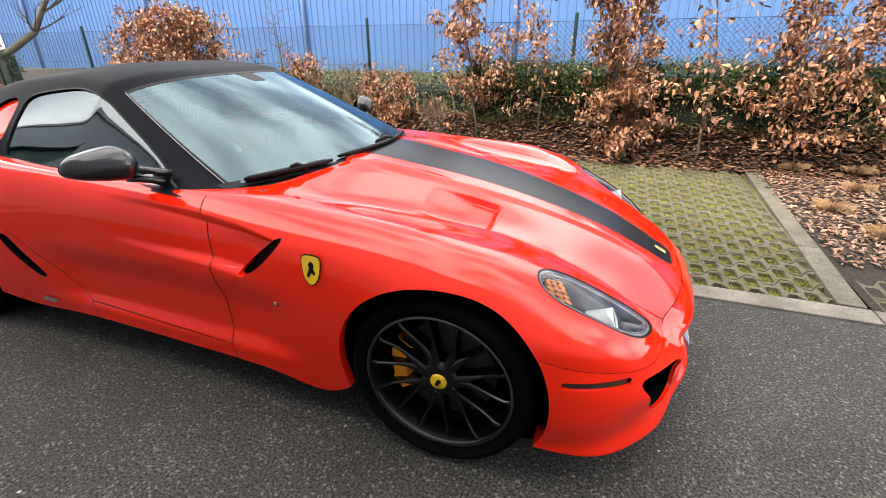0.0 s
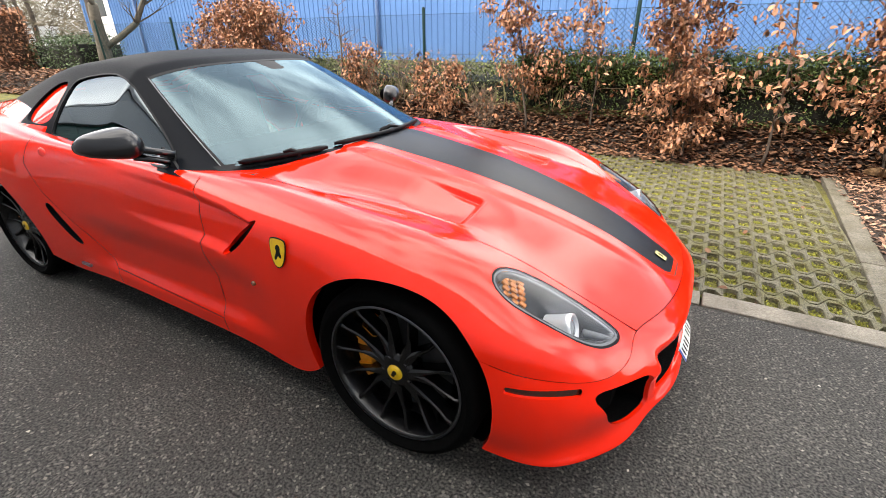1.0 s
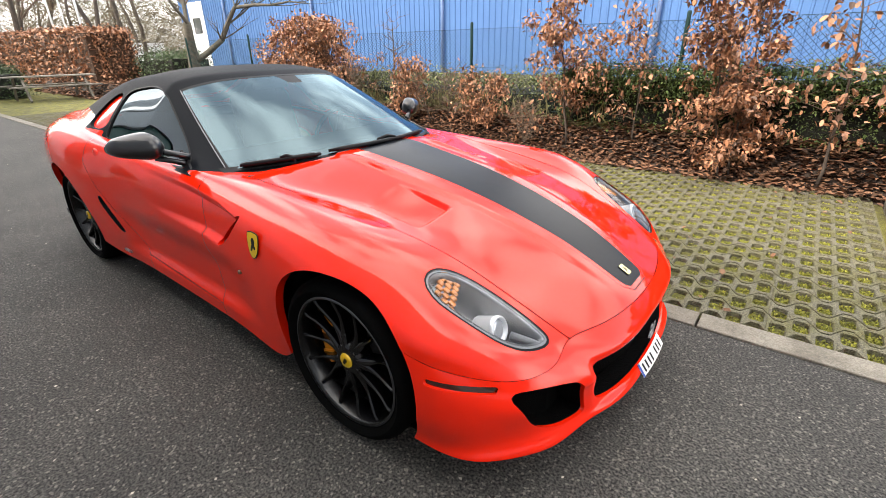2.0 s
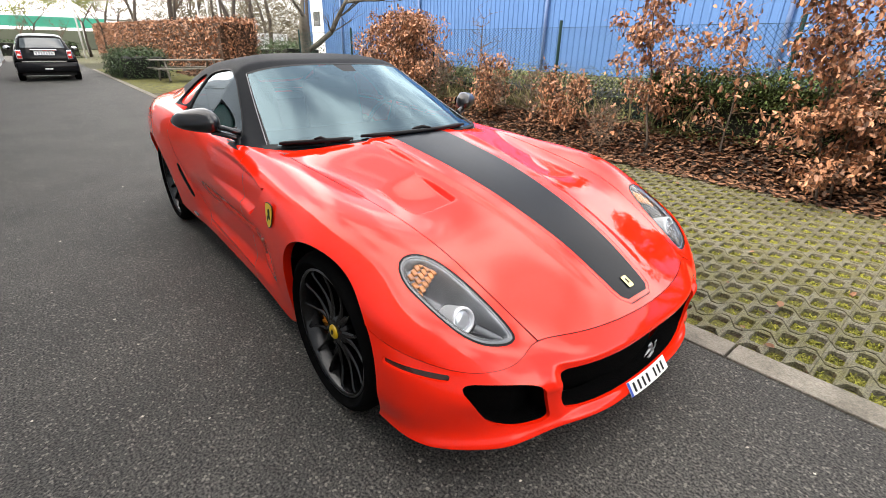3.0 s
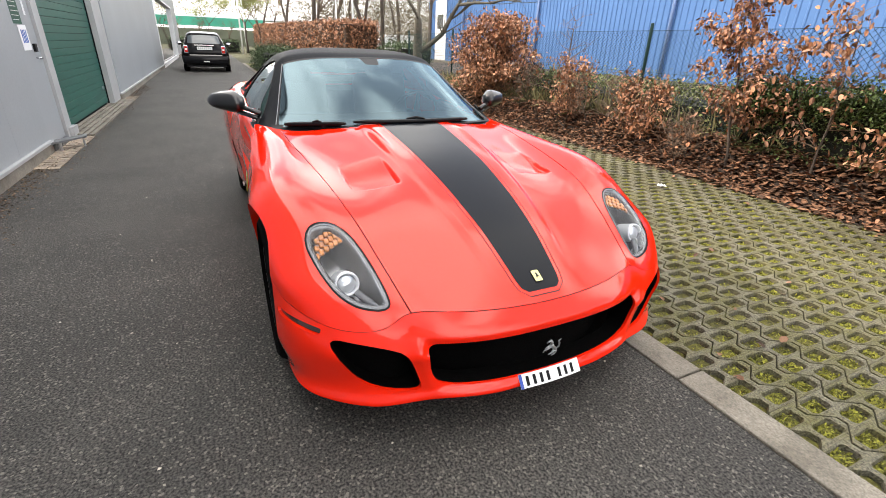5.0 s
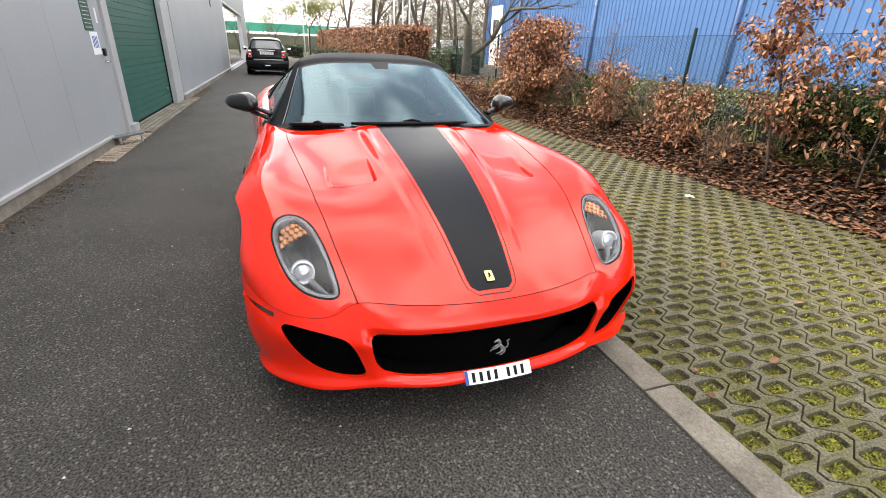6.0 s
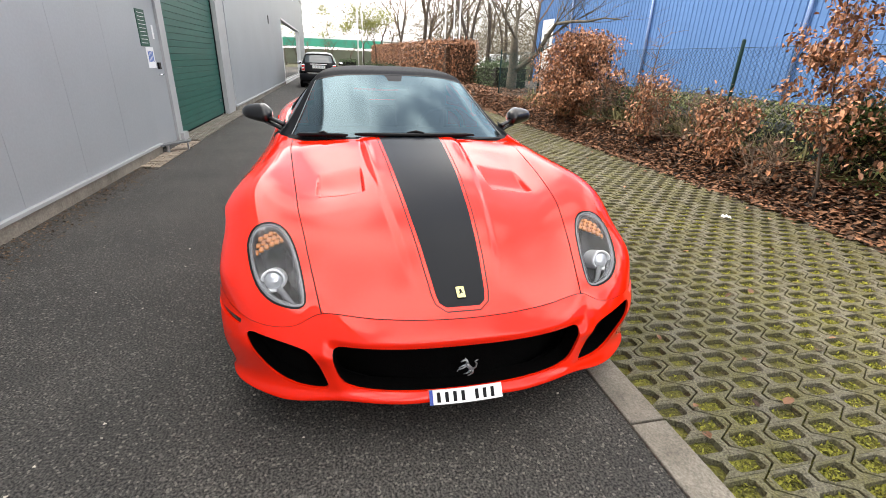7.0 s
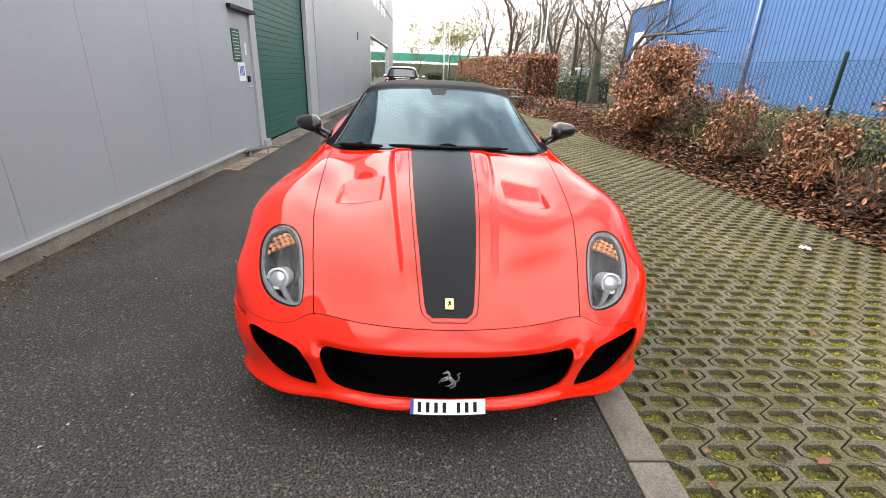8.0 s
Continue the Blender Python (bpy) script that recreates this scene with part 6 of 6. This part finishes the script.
# rows from the tail forward, each from the roof's middle out and down
mrows = [
    [(-.02, 0, .62), (-.02, .3, .62), (-.03, .55, .62), (-.06, .72, .62), (-.12, .80, .60), (-.16, .82, .45), (-.16, .80, .26)],
    [(-.02, 0, .74), (-.02, .3, .74), (-.03, .55, .74), (-.07, .71, .74), (-.16, .80, .72), (-.30, .835, .5), (-.30, .82, .24)],
    [(-.08, 0, .98), (-.08, .3, .98), (-.10, .5, .975), (-.15, .66, .96), (-.30, .76, .86), (-.50, .84, .6), (-.50, .83, .22)],
    [(-.24, 0, 1.33), (-.24, .3, 1.325), (-.26, .46, 1.31), (-.34, .57, 1.25), (-.55, .71, .98), (-.8, .84, .65), (-.8, .83, .2)],
    [(-.45, 0, 1.42), (-.45, .3, 1.415), (-.47, .46, 1.39), (-.6, .58, 1.31), (-.9, .72, .98), (-1.2, .84, .66), (-1.2, .83, .2)],
    [(-1.1, 0, 1.43), (-1.1, .3, 1.425), (-1.1, .46, 1.40), (-1.2, .60, 1.30), (-1.4, .74, .97), (-1.7, .84, .66), (-1.7, .83, .2)],
    [(-1.8, 0, 1.36), (-1.8, .3, 1.35), (-1.8, .46, 1.33), (-1.85, .60, 1.24), (-2.0, .74, .96), (-2.2, .84, .66), (-2.2, .83, .2)],
    [(-2.5, 0, .98), (-2.5, .3, .97), (-2.5, .5, .95), (-2.5, .66, .92), (-2.55, .76, .86), (-2.7, .84, .62), (-2.7, .83, .2)],
    [(-3.5, 0, .82), (-3.5, .3, .81), (-3.48, .5, .78), (-3.45, .62, .74), (-3.4, .70, .66), (-3.4, .76, .5), (-3.4, .76, .2)],
]
mskin = Skin(mrows, per=8, rounds=2)
wh = lambda cx: (lambda p, uv: np.hypot(p[:, 0] - cx, p[:, 2] - .30) - .33 + 10 * (p[:, 1] < .5))
mt = mskin.all
_, mt, _ = mskin.split(mt, wh(-.62))
_, mt, _ = mskin.split(mt, wh(-3.0))
rearwin, mt, _ = mskin.split(mt, lambda p, uv: np.maximum(np.maximum(2.08 - uv[:, 0], uv[:, 0] - 2.92), uv[:, 1] - 2.45) * .2)
sidewin, mt, _ = mskin.split(mt, lambda p, uv: np.maximum(np.maximum(3.4 - uv[:, 1], uv[:, 1] - 3.95), np.maximum(2.8 - uv[:, 0], uv[:, 0] - 6.6)) * .2)
roof_t, mt, _ = mskin.split(mt, lambda p, uv: np.maximum(uv[:, 1] - 3.0, np.maximum(3.25 - uv[:, 0], uv[:, 0] - 6.3)) * .2)
mskin.panel("body", mt, MINIBLACK, mini, both=True)
mskin.panel("roof", roof_t, mat("silver_roof", (.45, .46, .47), .35, .6, coat=.5), mini, both=True)
mskin.panel("rear_window", rearwin, mat("dark_glass", (.05, .065, .07), .04, coat=1.0, spec=.8), mini, both=True)
mskin.panel("side_window", sidewin, bpy.data.materials["dark_glass"], mini)
bm = bmesh.new()
box(bm, -.14, .075, -.80, .80, .27, .58, .06)
part("rear_bumper", bm, MINIBLACK, mini, smooth=True)
boxpart("number_plate", (-.02, .035, -.26, .26, .79, .90), WHITE, mini, "white number plate with grey bars", .004)
for k in range(7):
    boxpart("plate_bar", (.0352, .037, -.22 + .065 * k, -.18 + .065 * k, .81, .88), SATIN, mini)
boxpart("chrome_strip", (-.03, .04, -.34, .34, .925, .965), CHROME, mini, bevel=.008)
boxpart("fog_lamp", (.07, .082, -.10, .10, .36, .40), WHITE, mini)
for s in (1, -1):
    lampm = new("tail_lamp")
    attach(lampm, mini)
    boxpart("lamp_rim", (-.13, -.005, s * .64 - .075, s * .64 + .075, .66, .94), CHROME, lampm, bevel=.02)
    boxpart("lamp_glass", (-.10, .006, s * .64 - .058, s * .64 + .058, .69, .91), REDLAMP, lampm, bevel=.015)
    boxpart("lamp_reverse", (-.05, .010, s * .64 - .04, s * .64 + .04, .77, .83), WHITE, lampm, bevel=.008)
    bm = bmesh.new()
    bmesh.ops.create_uvsphere(bm, u_segments=16, v_segments=8, radius=1, matrix=Matrix.Translation((-2.15, s * .93, .98)) @ Matrix.Diagonal((.06, .10, .07, 1)))
    part("door_mirror", bm, CHROME, mini, smooth=True)
    for cx in (-.62, -3.0):
        w = new("wheel")
        attach(w, mini)
        bm = bmesh.new()
        lathe(bm, [(.20, -.09), (.28, -.09), (.30, -.07), (.30, .07), (.28, .09), (.20, .09), (.20, -.09)], 32)
        ob = part("tyre", bm, RUBBER, w, smooth=True)
        bm = bmesh.new()
        lathe(bm, [(.0001, -.07), (.06, -.07), (.2, -.05), (.2, .05), (.0001, .05)], 24)
        part("rim", bm, SATIN, w, smooth=True)
        w.matrix_basis = pose(cx, s * .74, .30)
boxpart("floor_pan", (-3.3, -.1, -.70, .70, .18, .3), BLACK, mini)

# ---- white van far off ----
van = thing("delivery_van", "white delivery van parked beyond the trees", "van", (-52, 17.8, 0.0))
bm = bmesh.new()
extruded(bm, [(-2.6, .4), (2.4, .4), (2.55, .9), (2.3, 1.15), (1.5, 1.35), (.9, 2.15), (.5, 2.3), (-2.6, 2.3)], -.95, .95, lambda a, b, h: (h, -a, b))
part("body", bm, WHITEPAINT, van)
boxpart("side_window", (.96, .975, -1.5, -.9, 1.35, 2.0), bpy.data.materials["dim_glass"], van)
boxpart("windscreen", (-.8, .8, -1.75, -1.2, 1.45, 1.55), bpy.data.materials["dim_glass"], van)
for y in (1.7, -1.7):
    bm = bmesh.new()
    lathe(bm, [(.0001, -.96), (.33, -.96), (.36, -.9), (.36, .9), (.33, .96), (.0001, .96)], 24)
    w = part("wheel", bm, RUBBER, van)
    w.matrix_basis = pose(0, y, .36, 0, 0, 90)


# ---- bare trees ----
def bare_tree(at, height, radius, seed, label, material=BARK, depth=4, fork=.28, name="tree", leafn=0, leafm=None, limb=None):
    r = random.Random(seed)
    t = thing(name, label, "tree", at)
    bm_t, bm_b = bmesh.new(), bmesh.new()
    ends = []

    def grow(p, d, ln, rad, level):
        n = 4
        pts, rr = [p.copy()], [rad]
        for i in range(n):
            d = (d + Vector((r.uniform(-.18, .18), r.uniform(-.18, .18), .05 if level else .02))).normalized()
            p = p + d * ln / n
            pts.append(p.copy())
            rr.append(rad * (1 - .42 * (i + 1) / n))
        tube(bm_t if level == 0 else bm_b, pts, rr, 9 if level == 0 else (6 if level < 3 else 3), level == 0)
        if level < depth:
            for k in range(r.randint(3, 4) if level else r.randint(3, 5)):
                i = r.choice((2, 3, 4)) if level else r.choice((3, 4, 4))
                a = r.uniform(0, 6.28)
                e = (d * r.uniform(.5, 1.0) + Vector((math.cos(a), math.sin(a), r.uniform(-.1, .5))) * r.uniform(.5, .95)).normalized()
                grow(pts[i].copy(), e, ln * r.uniform(.55, .8), rr[i] * r.uniform(.45, .7), level + 1)
        else:
            ends.append(p)

    grow(Vector((0, 0, -.1)), Vector((r.uniform(-.05, .05), r.uniform(-.05, .05), 1)), height * fork, radius, 0)
    if limb:
        # one long side limb with its own twigs
        path = [Vector(q) for q in limb]
        mid = [path[0]]
        for a, b in zip(path, path[1:]):
            mid += [(a + b) / 2 + Vector((r.uniform(-.08, .08), r.uniform(-.08, .08), r.uniform(-.08, .2))), b]
        rr = [radius * .46 * (1 - .86 * i / (len(mid) - 1)) for i in range(len(mid))]
        tube(bm_t, mid, rr, 8)
        for i in range(2, len(mid)):
            for k in range(3):
                a = r.uniform(0, 6.28)
                e = (mid[i] - mid[i - 1]).normalized() * r.uniform(.3, .9) + Vector((math.cos(a), math.sin(a), r.uniform(-.2, .9))) * .8
                grow(mid[i].copy(), e.normalized(), r.uniform(.5, 1.1), rr[i] * r.uniform(.3, .55), max(2, depth - 2))
    part("trunk", bm_t, material, t, smooth=True)
    part("crown", bm_b, material if material is not BARK else TWIG, t)
    if leafn:
        e = np.array([tuple(v) for v in ends])
        rs3 = np.random.RandomState(seed)
        v, f = leaf_cloud(e[rs3.randint(0, len(e), leafn)] + rs3.normal(0, .25, (leafn, 3)), .16, seed)
        raw("leaves", v, f, leafm, t)
    return t


bare_tree((-16.5, 6.6, .25), 8.5, .23, 52, "old bare tree with a thick pale trunk", PALEBARK, 6, .27, limb=((0, 0, 0.8), (1.76, 0.25, 1.5), (2.27, 0.6, 2.44), (3.58, 1.1, 2.46), (4.72, 1.6, 2.46)))
spots = [(-34, 9.5), (-40, 13), (-44, 8), (-47, 17), (-52, 11), (-55, 15), (-58, 7.5), (-62, 20), (-66, 12), (-70, 6.0), (-49, 24), (-60, 28), (-75, 17), (-78, 26), (-39, 26), (-85, 9), (-90, 20), (-30, 13), (-32, 18), (-36, 10.5), (-42, 20), (-46, 12), (-50, 8.8), (-53, 19), (-64, 9)]
for k, (x, y) in enumerate(spots):
    bare_tree((x, y, 0), 22 + 8 * rnd.random(), .15 + .08 * rnd.random(), 60 + k, "bare winter tree in the far row", BARK, 5, .24)
SPRING = mat("spring_leaf", (.22, .24, .05), .8, isl=.4)
for k, (x, y) in enumerate(((-55, 2.9), (-57, 4.6), (-64, -1.0))):
    bare_tree((x, y, 0), 13.0, .12, 90 + k, "young tree with first pale green leaves", BARK, 4, .22, leafn=2600, leafm=SPRING)
for k, (x, y) in enumerate(((-62, -3.5), (-70, -1.5), (-80, 2.0), (-47, -6.5))):
    bare_tree((x, y, 0), 7.5, .12, 95 + k, "bare winter tree at the yard's end", BARK, 4, .25)
for x, y in ((-47, 1.9), (-55, 2.8), (-40, 9.0), (-43, 10.5), (-33, 8.5)):
    p = thing("flag_pole", "slim white pole beyond the hedge", "pole", (x, y, 0))
    bm = bmesh.new()
    tube(bm, [(0, 0, 0), (0, 0, 8.5)], [.07, .05], 8)
    part("mast", bm, WHITEPAINT, p, smooth=True)
net = thing("far_hall", "low far building with a green front", "building", (-95, 0, 0))
boxpart("wall", (-6, 0, -40, 26, 0, 2.6), mat("far_wall", (.10, .11, .075), .8, var=.2, scale=.3), net)
boxpart("green_front", (0.02, .3, -16, 9, 3.0, 4.4), mat("green_front", (.03, .30, .20), .6, var=.12, scale=.4), net)
boxpart("roof", (-8, 0.01, -40, 26, 4.4, 4.7), WHITEPAINT, net)
rs = np.random.RandomState(77)
n = 60000
wx, wy = rs.uniform(-140, -100, n), rs.uniform(-70, 110, n)
v, f = leaf_cloud(np.stack([wx, wy, rs.uniform(0, 1, n) ** 1.2 * 16], 1), 1.5, 78, droop=-.6, wide=.035)
tagged(raw("far_wood", v, f, mat("far_twigs", (.125, .105, .068), .95, isl=.4)), "far belt of bare winter woodland", "wood", kind="stuff")
n = 42000
wx, wy = rs.uniform(-80, -36, n), rs.uniform(9, 60, n)
v, f = leaf_cloud(np.stack([wx, wy, rs.uniform(0, 1, n) ** 1.4 * 7], 1), .9, 79, droop=-.6, wide=.03)
tagged(raw("undergrowth", v, f, bpy.data.materials["far_twigs"]), "bare undergrowth between the far trees", "wood", kind="stuff")
